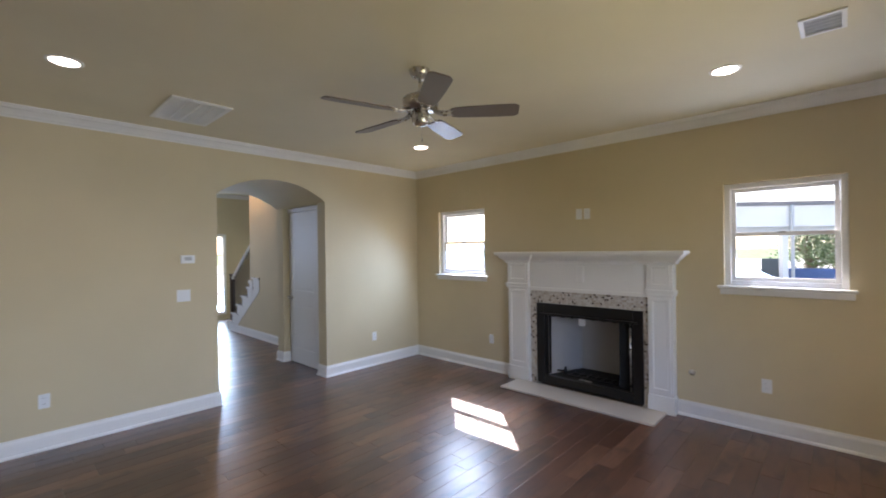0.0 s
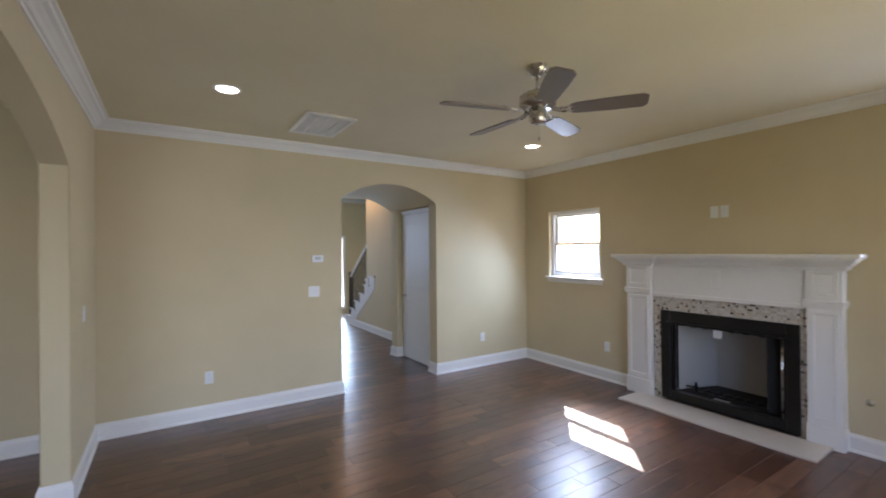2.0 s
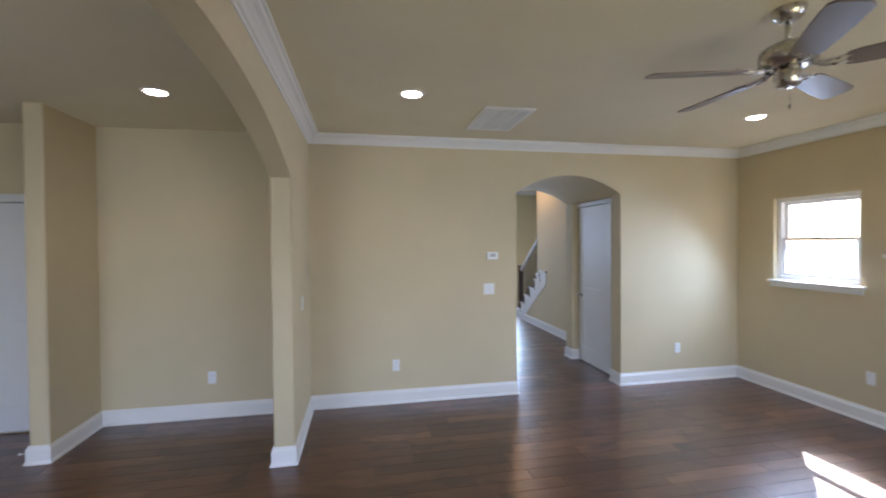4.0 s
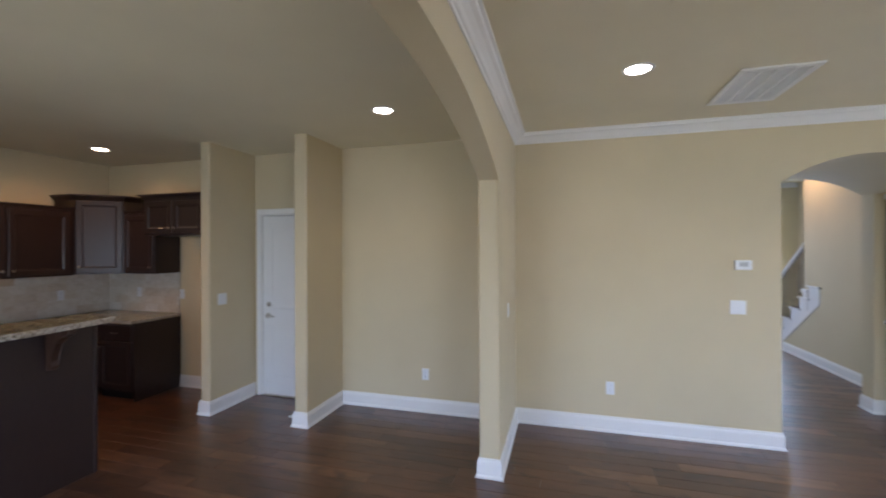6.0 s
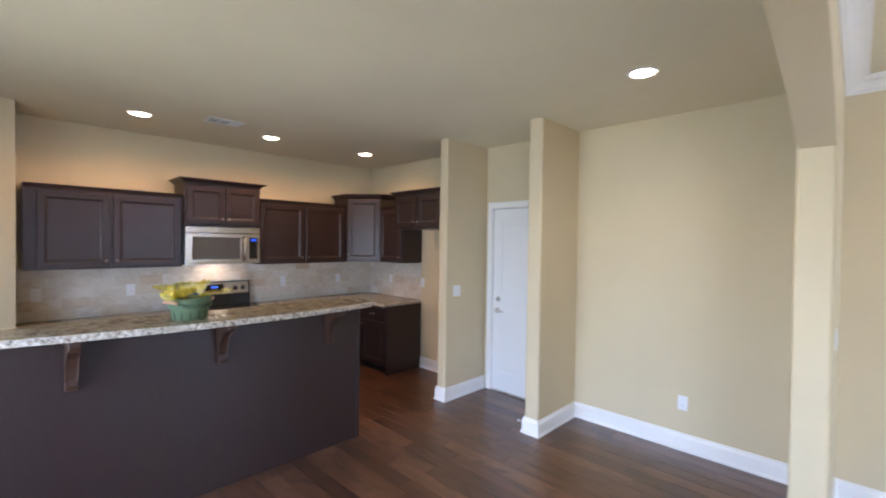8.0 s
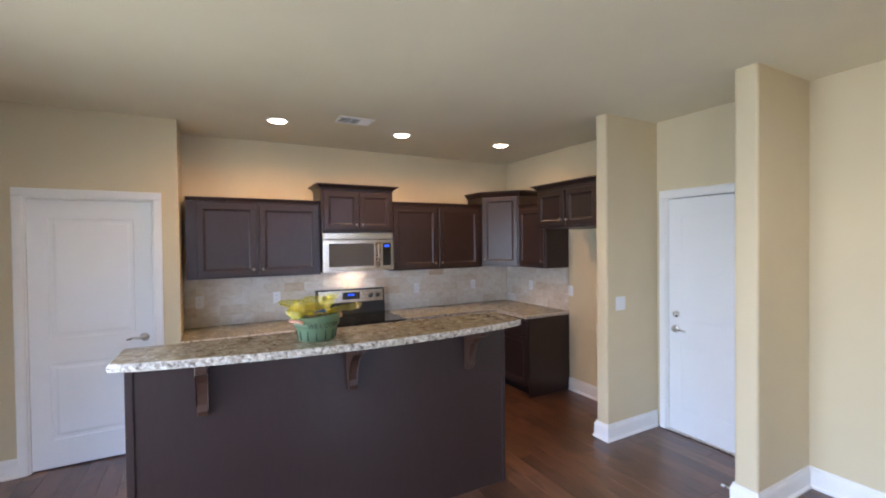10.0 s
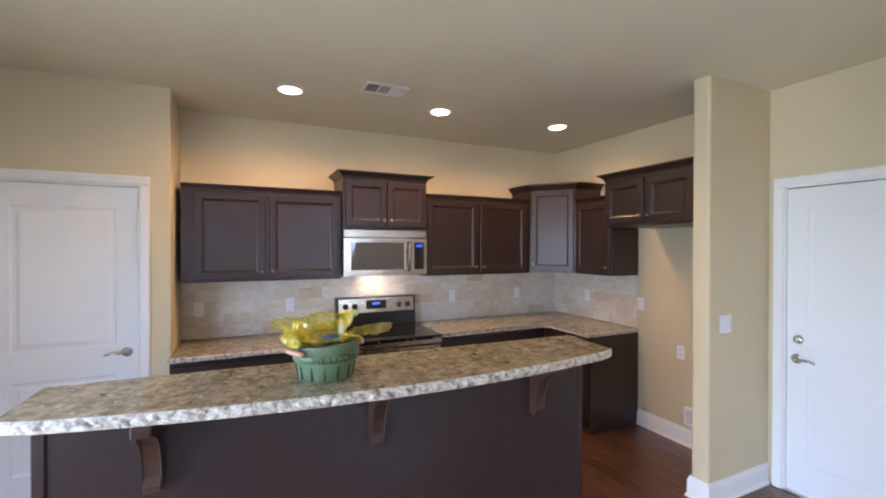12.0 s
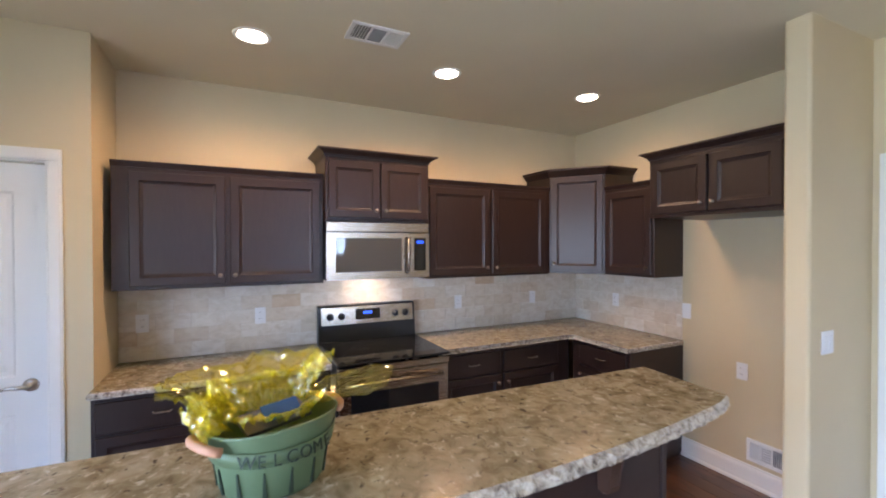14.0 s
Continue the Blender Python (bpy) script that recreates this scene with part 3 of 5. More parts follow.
d = thing("door_3", pose(2.83, 5.98, 0, 0, 0, -90), "closed white panel door beside the arched passage", "door", kind="structure")
leaf(d, 0.78, 2.125, [(0.22, 0.84), (1.025, 1.98)], -0.036, 0.4)
h3 = part("door_handle", lathe([(0, -0.004), (0.028, -0.004), (0.028, 0.004), (0.012, 0.010), (0.011, 0.030), (0.026, 0.044), (0.028, 0.056), (0.018, 0.068), (0, 0.070)], 20, m=pose(0.08, -0.036, 0.93, 90)), NICKEL, d, "round satin nickel knob", True)
part("head_trim", boxes((-0.02, 0.82, -0.05, -0.001, 2.132, 2.185)), DOOR, d)
# shade under this leaf, made as a dark strip
part("gap_shade_strip", boxes((0, 0.78, -0.030, -0.004, 0.001, 0.011)), SLOT, d, "dark strip standing in for shade under the door")
bm = boxes((2.83, 2.97, 5.04, 6.02, 0, H))
wall("wall_passage_east", bm, "beige wall behind the passage door")

# sidelight of the entry
t = thing("window_3", pose(SL0, 10.80, 0.18), "narrow white entry sidelight with four panes", "window", kind="structure")
w, h = SL1 - SL0, 1.78
part("window_frame", boxes((-0.05, 0.012, -0.02, 0.10, -0.05, h + 0.05), (w - 0.012, w + 0.05, -0.02, 0.10, -0.05, h + 0.05), (0.012, w - 0.012, -0.02, 0.10, -0.05, 0.012), (0.012, w - 0.012, -0.02, 0.10, h - 0.012, h + 0.05), bev=0.004), TRIM, t)
for k in range(1, 4):
    part("muntin", boxes((0.012, w - 0.012, 0.02, 0.05, h * k / 4 - 0.011, h * k / 4 + 0.011)), TRIM, t)
for k in range(4):
    p = part("pane", boxes((0.012, w - 0.012, 0.033, 0.037, h * k / 4 + 0.012, h * (k + 1) / 4 - 0.012)), PANE, t)
    p.visible_shadow = False

# patio door and south window, frames only
t = thing("window_4", pose(P1, SY, 0, 0, 0, 180), "wide white sliding patio door", "patio door", kind="structure")
w, h = P1 - P0, 2.15
part("window_frame", boxes((0, 0.06, 0.02, 0.12, 0, h), (w - 0.06, w, 0.02, 0.12, 0, h), (w / 2 - 0.05, w / 2 + 0.05, 0.02, 0.12, 0, h), (0, w, 0.021, 0.119, 0, 0.05), (0, w, 0.021, 0.119, h - 0.06, h)), VINYL, t)
t = thing("window_5", pose(L1, SY, 0.6, 0, 0, 180), "wide white living room window", "window", kind="structure")
w, h = L1 - L0, 1.5
part("window_frame", boxes((0, 0.05, 0.02, 0.12, 0, h), (w - 0.05, w, 0.02, 0.12, 0, h), (w / 2 - 0.04, w / 2 + 0.04, 0.02, 0.12, 0, h), (0, w, 0.021, 0.119, 0, 0.05), (0, w, 0.021, 0.119, h - 0.05, h)), VINYL, t)

# ---- stairs in the foyer ----
t = thing("staircase", pose(3.17, 9.42, 0), "stairs with dark treads and white risers beside the entry", "staircase", kind="structure")
sk = [(0, 0)]
for k in range(6):
    yk, zk = -0.255 * k, 0.185 * (k + 1)
    part("tread", boxes((-0.02, 1.05, yk - 0.275, yk + 0.03, zk - 0.03, zk), bev=0.006), TREAD, t, "dark wooden tread")
    part("tread_end", boxes((-0.034, -0.021, yk - 0.275, yk + 0.03, zk - 0.028, zk + 0.001), bev=0.004), TRIM, t)
    part("riser", boxes((0.0, 1.05, yk - 0.012, yk + 0.004, zk - 0.185, zk - 0.03)), TRIM, t)
prof = []
for k in range(6):
    prof += [(-0.255 * k, 0.185 * k), (-0.255 * k, 0.185 * (k + 1) - 0.031)]
part("stringer", prism([*prof, (-1.53, 1.079), (-1.53, 0.86), (-0.30, 0.0)], "x", -0.012, 0.030), TRIM, t, "white painted stringer")
part("end_cap", boxes((-0.035, 0.15, -1.26, -1.10, 1.00, 1.05), (-0.02, 0.135, -1.24, -1.12, 0.74, 1.00), bev=0.006), TRIM, t, "white capped end of the knee wall")
pts = [(0.10, 0.02 - 0.255 * k, 1.02 + 0.185 * k) for k in range(6)]
part("handrail", tube(pts, 0.034, 10), TRIM, t, "white sloping handrail", True)
part("newel_post", boxes((0.06, 0.14, -0.02, 0.06, 0, 1.10), (0.05, 0.15, -0.03, 0.07, 1.10, 1.13), bev=0.005), TREAD, t, "dark newel post")
for k in range(6):
    for o in (0.035, 0.120, 0.205):
        y, z = -o - 0.255 * k, 1.02 + 0.185 * k + 0.73 * o
        part("baluster", tube([(0.10, y, 0.185 * (k + 1)), (0.10, y, z)], 0.010, 6), BALUSTER, t, "thin dark metal baluster")

# ---- fireplace ----


def fireplace():
    """Local x runs from the left leg to the right one, -y into the room."""
    t = thing("fireplace", pose(EX, 3.165, 0, 0, 0, -90), "white panelled mantelpiece with mosaic surround and black firebox", "fireplace")
    w = 1.85
    for x0, x1 in ((0.0, 0.295), (w - 0.240, w)):
        leg = part("leg", boxes((x0, x1, -0.112, -0.001, 0, 0.165), (x0 + 0.008, x1 - 0.008, -0.104, -0.001, 0.165, 1.17), bev=0.004), TRIM, t)
        bm = bmesh.new()
        panel(bm, x0 + 0.03, x1 - 0.03, 0.20, 1.085, -0.1035, [(0.001, -0.112), (0.026, -0.112), (0.034, -0.1045), (0.040, -0.1045)])
        part("leg_panel", bm, TRIM, leg)
        part("necking", boxes((x0 - 0.016, x1 + 0.010, -0.128, -0.001, 1.125, 1.165), (x0 - 0.008, x1 + 0.004, -0.118, -0.001, 1.105, 1.125), bev=0.004), TRIM, t)
        bm = boxes((x0 + 0.004, x1 - 0.004, -0.108, -0.001, 1.165, 1.43), bev=0.003)
        panel(bm, x0 + 0.03, x1 - 0.03, 1.19, 1.405, -0.1075, [(0.001, -0.116), (0.024, -0.116), (0.032, -0.1085), (0.038, -0.1085)])
        part("capital", bm, TRIM, t)
    bm = boxes((0.295, w - 0.240, -0.074, -0.001, 1.085, 1.45), bev=0.003)
    box(bm, 0.295, w - 0.240, -0.088, -0.074, 1.085, 1.125, 0.004)
    part("frieze", bm, TRIM, t)
    part("frieze_block", boxes((0.880, 0.970, -0.090, -0.074, 1.200, 1.375), (0.895, 0.955, -0.096, -0.090, 1.215, 1.360), bev=0.004), TRIM, t)
    # stepped cornice that breaks forward over the legs
    cor = [(0.0, 1.405), (0.018, 1.410), (0.022, 1.432), (0.050, 1.452), (0.072, 1.476), (0.080, 1.492), (0.098, 1.494), (0.098, 1.503), (0.0, 1.503)]
    bm = bmesh.new()
    for x0, x1, y in ((-0.004, 0.299, -0.108), (0.299, w - 0.244, -0.074), (w - 0.244, w + 0.004, -0.108)):
        end0, end1 = x0 != 0.299, x1 != w - 0.244
        lo = [bm.verts.new((x0 - (o if end0 else -min(o, 0)), y - o, z)) for o, z in cor]
        hi = [bm.verts.new((x1 + (o if end1 else 0), y - o, z)) for o, z in cor]
        b0 = [bm.verts.new((x0 - (o if end0 else 0), -0.001, z)) for o, z in cor]
        b1 = [bm.verts.new((x1 + (o if end1 else 0), -0.001, z)) for o, z in cor]
        n = len(cor)
        for k in range(n - 1):
            bm.faces.new((lo[k], hi[k], hi[k + 1], lo[k + 1]))
            bm.faces.new((b0[k], lo[k], lo[k + 1], b0[k + 1]))
            bm.faces.new((hi[k], b1[k], b1[k + 1], hi[k + 1]))
        bm.faces.new((lo[-1], hi[-1], b1[-1], b0[-1]))
        bm.faces.new((lo[0], b0[0], b1[0], hi[0]))
    part("cornice", bm, TRIM, t)
    part("mantel_shelf", boxes((-0.118, w + 0.118, -0.222, -0.001, 1.503, 1.535), bev=0.006, seg=2), TRIM, t)
    # mosaic backing and tiles
    mx0, mx1, mz1 = 0.295, w - 0.240, 1.085
    fx0, fx1, fz0, fz1 = 0.385, w - 0.285, 0.045, 0.945
    part("mosaic_backing", boxes((mx0, fx0 + 0.02, -0.058, -0.001, 0.0, mz1), (fx1 - 0.02, mx1, -0.058, -0.001, 0.0, mz1), (fx0 + 0.02, fx1 - 0.02, -0.058, -0.001, fz1 - 0.02, mz1)), GROUT, t)
    bm = bmesh.new()
    s = 0.0225
    rnd = random.Random(4)
    nz, nx = int(mz1 / s), int((mx1 - mx0) / s)
    for i in range(nx):
        for k in range(nz):
            x, z = mx0 + (i + 0.5) * (mx1 - mx0) / nx, (k + 0.5) * mz1 / nz
            if fx0 - 0.005 < x < fx1 + 0.005 and z < fz1 + 0.005:
                continue
            e = s / 2 - 0.0016
            y = -0.062 - rnd.random() * 0.0012
            v = [bm.verts.new((x + a, yy, z + b)) for yy, q in ((-0.057, e), (y, e - 0.0012)) for a, b in ((-q, -q), (q, -q), (q, q), (-q, q))]
            bm.faces.new(v[4:])
            for j in range(4):
                bm.faces.new((v[j], v[(j + 1) % 4], v[4 + (j + 1) % 4], v[4 + j]))
    tagged(part("mosaic_tiles", bm, MOSAIC, t, "small cream, tan and dark glass mosaic tiles"), kind="stuff")
    return t, (fx0, fx1, fz0, fz1)


fp, (fx0, fx1, fz0, fz1) = fireplace()
t = thing("fireplace_insert", pose(EX, 3.165, 0, 0, 0, -90), "black metal firebox insert with glass front and pale liner", "firebox")
g = 0.095
for row in ((fx0, fx0 + g, -0.078, -0.02, fz0 - 0.02, fz1), (fx1 - g, fx1, -0.078, -0.02, fz0 - 0.02, fz1)):
    part("side_surround", boxes(row, bev=0.004), BLACK, t, "black enamelled surround")
part("top_surround", boxes((fx0 + g, fx1 - g, -0.078, -0.02, fz1 - 0.115, fz1), bev=0.004), BLACK, t)
part("bottom_surround", boxes((fx0 + g, fx1 - g, -0.078, -0.02, fz0 - 0.02, fz0 + 0.072), bev=0.004), BLACK, t)
part("hood_bar", boxes((fx0 + 0.05, fx1 - 0.05, -0.104, -0.078, fz1 - 0.135, fz1 - 0.112), bev=0.006, seg=2), BLACK, t)
for x in (fx0 + g, fx1 - g - 0.022):
    part("inner_frame", boxes((x, x + 0.022, -0.055, -0.02, fz0 + 0.06, fz1 - 0.115)), BLACK, t)
ix0, ix1, iz0, iz1 = fx0 + g, fx1 - g, fz0 + 0.06, fz1 - 0.115
bm = bmesh.new()
dy = 0.52
poly = [(ix0 - 0.01, -0.015), (ix0 + 0.18, dy), (ix1 - 0.18, dy), (ix1 + 0.01, -0.015), (ix1 + 0.03, -0.015), (ix1 - 0.16, dy + 0.02), (ix0 + 0.16, dy + 0.02), (ix0 - 0.03, -0.015)]
prism(poly, "z", iz0 - 0.03, iz1 + 0.03, bm)
part("liner", bm, FIREBRICK, t, "pale refractory liner")
part("firebox_floor", boxes((ix0 - 0.03, ix1 + 0.03, -0.02, dy + 0.02, iz0 - 0.02, iz0 - 0.002)), SOOT, t)
part("firebox_top", boxes((ix0 - 0.03, ix1 + 0.03, -0.02, dy + 0.02, iz1 + 0.03, iz1 + 0.05)), BLACK, t)
gr = part("log_grate", boxes((ix0 + 0.20, ix1 - 0.20, 0.10, 0.115, iz0 - 0.005, iz0 + 0.012), (ix0 + 0.20, ix1 - 0.20, 0.22, 0.235, iz0 - 0.005, iz0 + 0.012), bev=0.002), BLACK, t)
for k in range(7):
    x = ix0 + 0.22 + k * (ix1 - ix0 - 0.44) / 6
    part("grate_bar", tube([(x, 0.05, iz0 + 0.045), (x, 0.08, iz0 + 0.018), (x, 0.26, iz0 + 0.018)], 0.006, 6), BLACK, gr)
for x in (ix0 + 0.06, ix1 - 0.30):
    part("damper_clip", boxes((x, x + 0.07, 0.02, 0.06, iz1 - 0.033, iz1 + 0.03), bev=0.004), BLACK, t)
nv = 46
zig = [(ix0 + 0.02 + (ix1 - ix0 - 0.04) * k / nv, -0.018 + (0.008 if k % 2 else 0.0)) for k in range(nv + 1)]
bm = bmesh.new()
lo = [bm.verts.new((x, y, iz1 - 0.030 - 0.014 * math.sin(k * 0.55) ** 2)) for k, (x, y) in enumerate(zig)]
hi = [bm.verts.new((x, y, iz1 + 0.02)) for x, y in zig]
for k in range(nv):
    bm.faces.new((lo[k], lo[k + 1], hi[k + 1], hi[k]))
bmesh.ops.solidify(bm, geom=bm.faces[:], thickness=0.003)
part("screen_valance", bm, SOOT, t, "gathered black mesh valance")
gv = part("gas_valve", lathe([(0, 0), (0.020, 0), (0.020, 0.05), (0.012, 0.06), (0.012, 0.085), (0, 0.085)], 12, m=pose(ix0 + 0.14, 0.16, iz0 - 0.002)), BLACK, t, "small black gas valve", True)
part("gas_pipe", tube([(ix0 + 0.02, 0.14, iz0 + 0.03), (ix0 + 0.14, 0.16, iz0 + 0.03)], 0.008, 8), BLACK, gv)
part("hang_tag", boxes((ix0 + 0.41, ix0 + 0.485, -0.052, -0.050, iz1 - 0.105, iz1 - 0.002)), PLATE, t, "white paper tag")
part("rating_label", boxes((ix0 + 0.36, ix0 + 0.50, 0.03, 0.07, iz0 - 0.001, iz0 + 0.001)), PLATE_GREY, t, "small pale label")
for x0_, x1_ in ((ix0 + 0.022, ix0 + 0.045), (ix1 - 0.165, ix1 - 0.045)):
    nf = int((x1_ - x0_) / 0.010)
    zig = [(x0_ + (x1_ - x0_) * k / nf, 0.0 + (0.012 if k % 2 else 0.0)) for k in range(nf + 1)]
    part("screen_curtain", prism([*zig, *[(a, b + 0.004) for a, b in zig[::-1]]], "z", iz0 + 0.02, iz1 + 0.02), SOOT, t, "gathered black mesh screen")
part("screen_rod", tube([(ix1 - 0.035, -0.05, iz0 + 0.01), (ix1 - 0.035, -0.05, iz1 - 0.01)], 0.008, 8), NICKEL, t, "bright vertical screen edge", True)
wall("wall_firebox_chase", boxes((EX + 0.62, EX + 0.66, 1.2, 3.3, 0, 1.4), (EX + T, EX + 0.62, 1.2, 1.24, 0, 1.4), (EX + T, EX + 0.62, 3.26, 3.3, 0, 1.4), (EX + T, EX + 0.62, 1.24, 3.26, 1.36, 1.4), (EX + T, EX + 0.62, 1.24, 3.26, 0, 0.04)), "plain chimney chase outside the firebox", SIDING)

bm = boxes((3.805, EX - 0.112, 1.385, 3.02, 0.0005, 0.022), bev=0.004)
tagged(part("hearth_slab", bm, HEARTH), "cream stone hearth slab in front of the fireplace", "hearth")

# ---- ceiling fan ----
fan = thing("ceiling_fan", pose(1.775, 2.155, H), "brushed nickel ceiling fan with five dark wooden blades at rest", "ceiling fan")
part("canopy", lathe([(0, 0), (0.068, 0), (0.068, -0.012), (0.058, -0.040), (0.030, -0.058), (0.016, -0.064), (0, -0.064)], 28), NICKEL, fan, "", True)
part("downrod", lathe([(0, -0.05), (0.012, -0.05), (0.012, -0.165), (0, -0.165)], 14), NICKEL, fan, "", True)
part("motor_housing", lathe([(0, -0.150), (0.030, -0.150), (0.034, -0.168), (0.092, -0.176), (0.112, -0.190), (0.116, -0.215), (0.114, -0.250), (0.098, -0.268), (0.060, -0.276), (0, -0.276)], 32, m=pose(0, 0, 0.005)), NICKEL, fan, "", True)
part("switch_housing", lathe([(0, -0.274), (0.052, -0.274), (0.056, -0.300), (0.054, -0.345), (0.042, -0.362), (0.014, -0.370), (0, -0.372)], 28, m=pose(0, 0, 0.005)), NICKEL, fan, "", True)
part("pull_chain", tube([(0.01, 0.0, -0.35), (0.01, 0.0, -0.44)], 0.0012, 6), NICKEL, fan)
part("chain_bob", lathe([(0, -0.436), (0.004, -0.442), (0.005, -0.452), (0.003, -0.462), (0, -0.463)], 10, m=pose(0.01, 0, 0)), BRONZE, fan, "", True)
for k in range(5):
    m = pose(0, 0, 0, 0, 0, 20 + 72 * k)
    tilt = m @ pose(0, 0, -0.283, -12, 0, 0)
    bm = bmesh.new()
    pts = [(0.20, -0.045), (0.24, -0.058), (0.45, -0.068), (0.605, -0.068), (0.632, -0.045), (0.632, 0.045), (0.605, 0.068), (0.45, 0.068), (0.24, 0.058), (0.20, 0.045)]
    prism(pts, "z", -0.004, 0.004, bm)
    bmesh.ops.transform(bm, matrix=tilt, verts=bm.verts)
    bl = part("blade", bm, BLADE, fan)
    bm = tube([(0.085, 0.012, 0.016), (0.13, 0.018, 0.000), (0.17, 0.022, -0.002), (0.25, 0.026, 0.007)], 0.008, 8)
    tube([(0.085, -0.012, 0.016), (0.13, -0.018, 0.000), (0.17, -0.022, -0.002), (0.25, -0.026, 0.007)], 0.008, 8, bm)
    box(bm, 0.20, 0.27, -0.034, 0.034, 0.0045, 0.0085)
    bmesh.ops.transform(bm, matrix=tilt, verts=bm.verts)
    part("blade_iron", bm, NICKEL, bl, "", True)

# ---- lamps and vents in the ceiling ----


def downlight(x, y, mat, watts, color, spot):
    t = thing("recessed_light", pose(x, y, H), "lit recessed ceiling light with a white trim ring", "ceiling light", "recessed ceiling lights")
    part("trim_ring", lathe([(0.070, -0.0015), (0.094, -0.0015), (0.092, -0.006), (0.078, -0.009), (0.070, -0.004), (0.070, -0.0015)], 32), TRIM, t, "", True)
    part("lens", lathe([(0, -0.0035), (0.071, -0.0035), (0.060, -0.010), (0, -0.014)], 28), mat, t, "", True)
    lamp("downlight_beam", "SPOT", pose(x, y, H - 0.03), watts, color, radius=0.09, spot=spot)
    return t


WARM, SOFT = (1.0, 0.60, 0.28), (1.0, 0.84, 0.64)
for x, y, watts in ((-5.09, 1.84, 5.4), (-5.08, 2.983, 5.6), (-5.02, 4.13, 3.6)):
    downlight(x, y, LENS, watts, WARM, radians(166))
for x, y in ((0.168, 3.56), (3.205, 0.725), (3.198, 3.638)):
    downlight(x, y, LENS_COOL, 1.5, SOFT, radians(150))
downlight(-1.613, 3.818, LENS_COOL, 1.5, SOFT, radians(150))

t = thing("return_grille", pose(0.985, 4.06, H), "large white louvred air return grille in the ceiling", "ceiling vent")
gx, gy = 0.215, 0.33
part("backing", boxes((-gx + .03, gx - .03, -gy + .03, gy - .03, -0.004, -0.001)), PLATE, t)
part("frame", boxes((-gx, -gx + 0.035, -gy, gy, -0.014, -0.001), (gx - 0.035, gx, -gy, gy, -0.014, -0.001), (-gx + 0.035, gx - 0.035, -gy, -gy + 0.035, -0.014, -0.001), (-gx + 0.035, gx - 0.035, gy - 0.035, gy, -0.014, -0.001), bev=0.003), TRIM, t)
for k in range(1, 4):
    part("bar", boxes((-gx + 0.035 + k * 0.090 - 0.006, -gx + 0.035 + k * 0.090 + 0.006, -gy + 0.035, gy - 0.035, -0.013, -0.004)), TRIM, t)
for k in range(34):
    y = -gy + 0.045 + k * (2 * gy - 0.09) / 33
    bm = boxes((-gx + 0.035, gx - 0.035, -0.0075, 0.0075, -0.0012, 0.0012))
    bmesh.ops.transform(bm, matrix=pose(0, y, -0.0085, 28), verts=bm.verts)
    part("slat", bm, TRIM, t)


def register(m, w, d, label, banks=3):
    """A supply register with three banks of louvres; local z up into the ceiling."""
    t = thing("air_register", m, label, "air vent")
    part("backing", boxes((-w / 2 + .02, w / 2 - .02, -d / 2 + .02, d / 2 - .02, -0.003, -0.001)), VENT_DARK if banks == 3 else PLATE_GREY, t)
    part("frame", boxes((-w / 2, -w / 2 + 0.022, -d / 2, d / 2, -0.010, -0.001), (w / 2 - 0.022, w / 2, -d / 2, d / 2, -0.010, -0.001), (-w / 2 + 0.022, w / 2 - 0.022, -d / 2, -d / 2 + 0.022, -0.010, -0.001), (-w / 2 + 0.022, w / 2 - 0.022, d / 2 - 0.022, d / 2, -0.010, -0.001), bev=0.002), TRIM, t)
    iw = w - 0.044
    for k in (1, 2) if banks == 3 else ():
        part("divider", boxes((-w / 2 + 0.022 + iw * k / 3 - 0.004, -w / 2 + 0.022 + iw * k / 3 + 0.004, -d / 2 + 0.022, d / 2 - 0.022, -0.011, -0.003)), TRIM, t)
    for k in range(5) if banks == 1 else ():
        bm = boxes((-w / 2 + 0.022, w / 2 - 0.022, -0.008, 0.008, -0.0008, 0.0008))
        bmesh.ops.transform(bm, matrix=pose(0, -d / 2 + 0.036 + k * (d - 0.072) / 4, -0.010, -20), verts=bm.verts)
        part("louvre", bm, TRIM, t)
    for bank in range(3) if banks == 3 else ():
        c0 = -w / 2 + 0.022 + iw * bank / 3 + 0.006
        c1 = c0 + iw / 3 - 0.012
        if bank == 1:
            n = 7
            for k in range(n):
                y = -d / 2 + 0.028 + k * (d - 0.056) / (n - 1)
                bm = boxes((c0, c1, -0.007, 0.007, -0.0008, 0.0008))
                bmesh.ops.transform(bm, matrix=pose(0, y, -0.008, 25), verts=bm.verts)
                part("louvre", bm, TRIM, t)
        else:
            n = 6
            for k in range(n):
                x = c0 + k * (c1 - c0) / (n - 1)
                bm = boxes((-0.006, 0.006, -d / 2 + 0.023, d / 2 - 0.023, -0.0008, 0.0008))
                bmesh.ops.transform(bm, matrix=pose(x, 0, -0.008, 0, 55 if bank else -55), verts=bm.verts)
                part("louvre", bm, TRIM, t)
    return t


register(pose(-4.795, 2.428, H, 0, 0, 90), 0.300, 0.190, "white three-way ceiling air register above the kitchen")
register(pose(2.872, 0.235, H, 0, 0, 90), 0.190, 0.250, "white louvred ceiling air register in the living room", 1)
register(pose(-4.185, NY, 0.245, -90, 0, 0), 0.240, 0.150, "white louvred wall register low in the fridge alcove")

# ---- plates on the walls ----


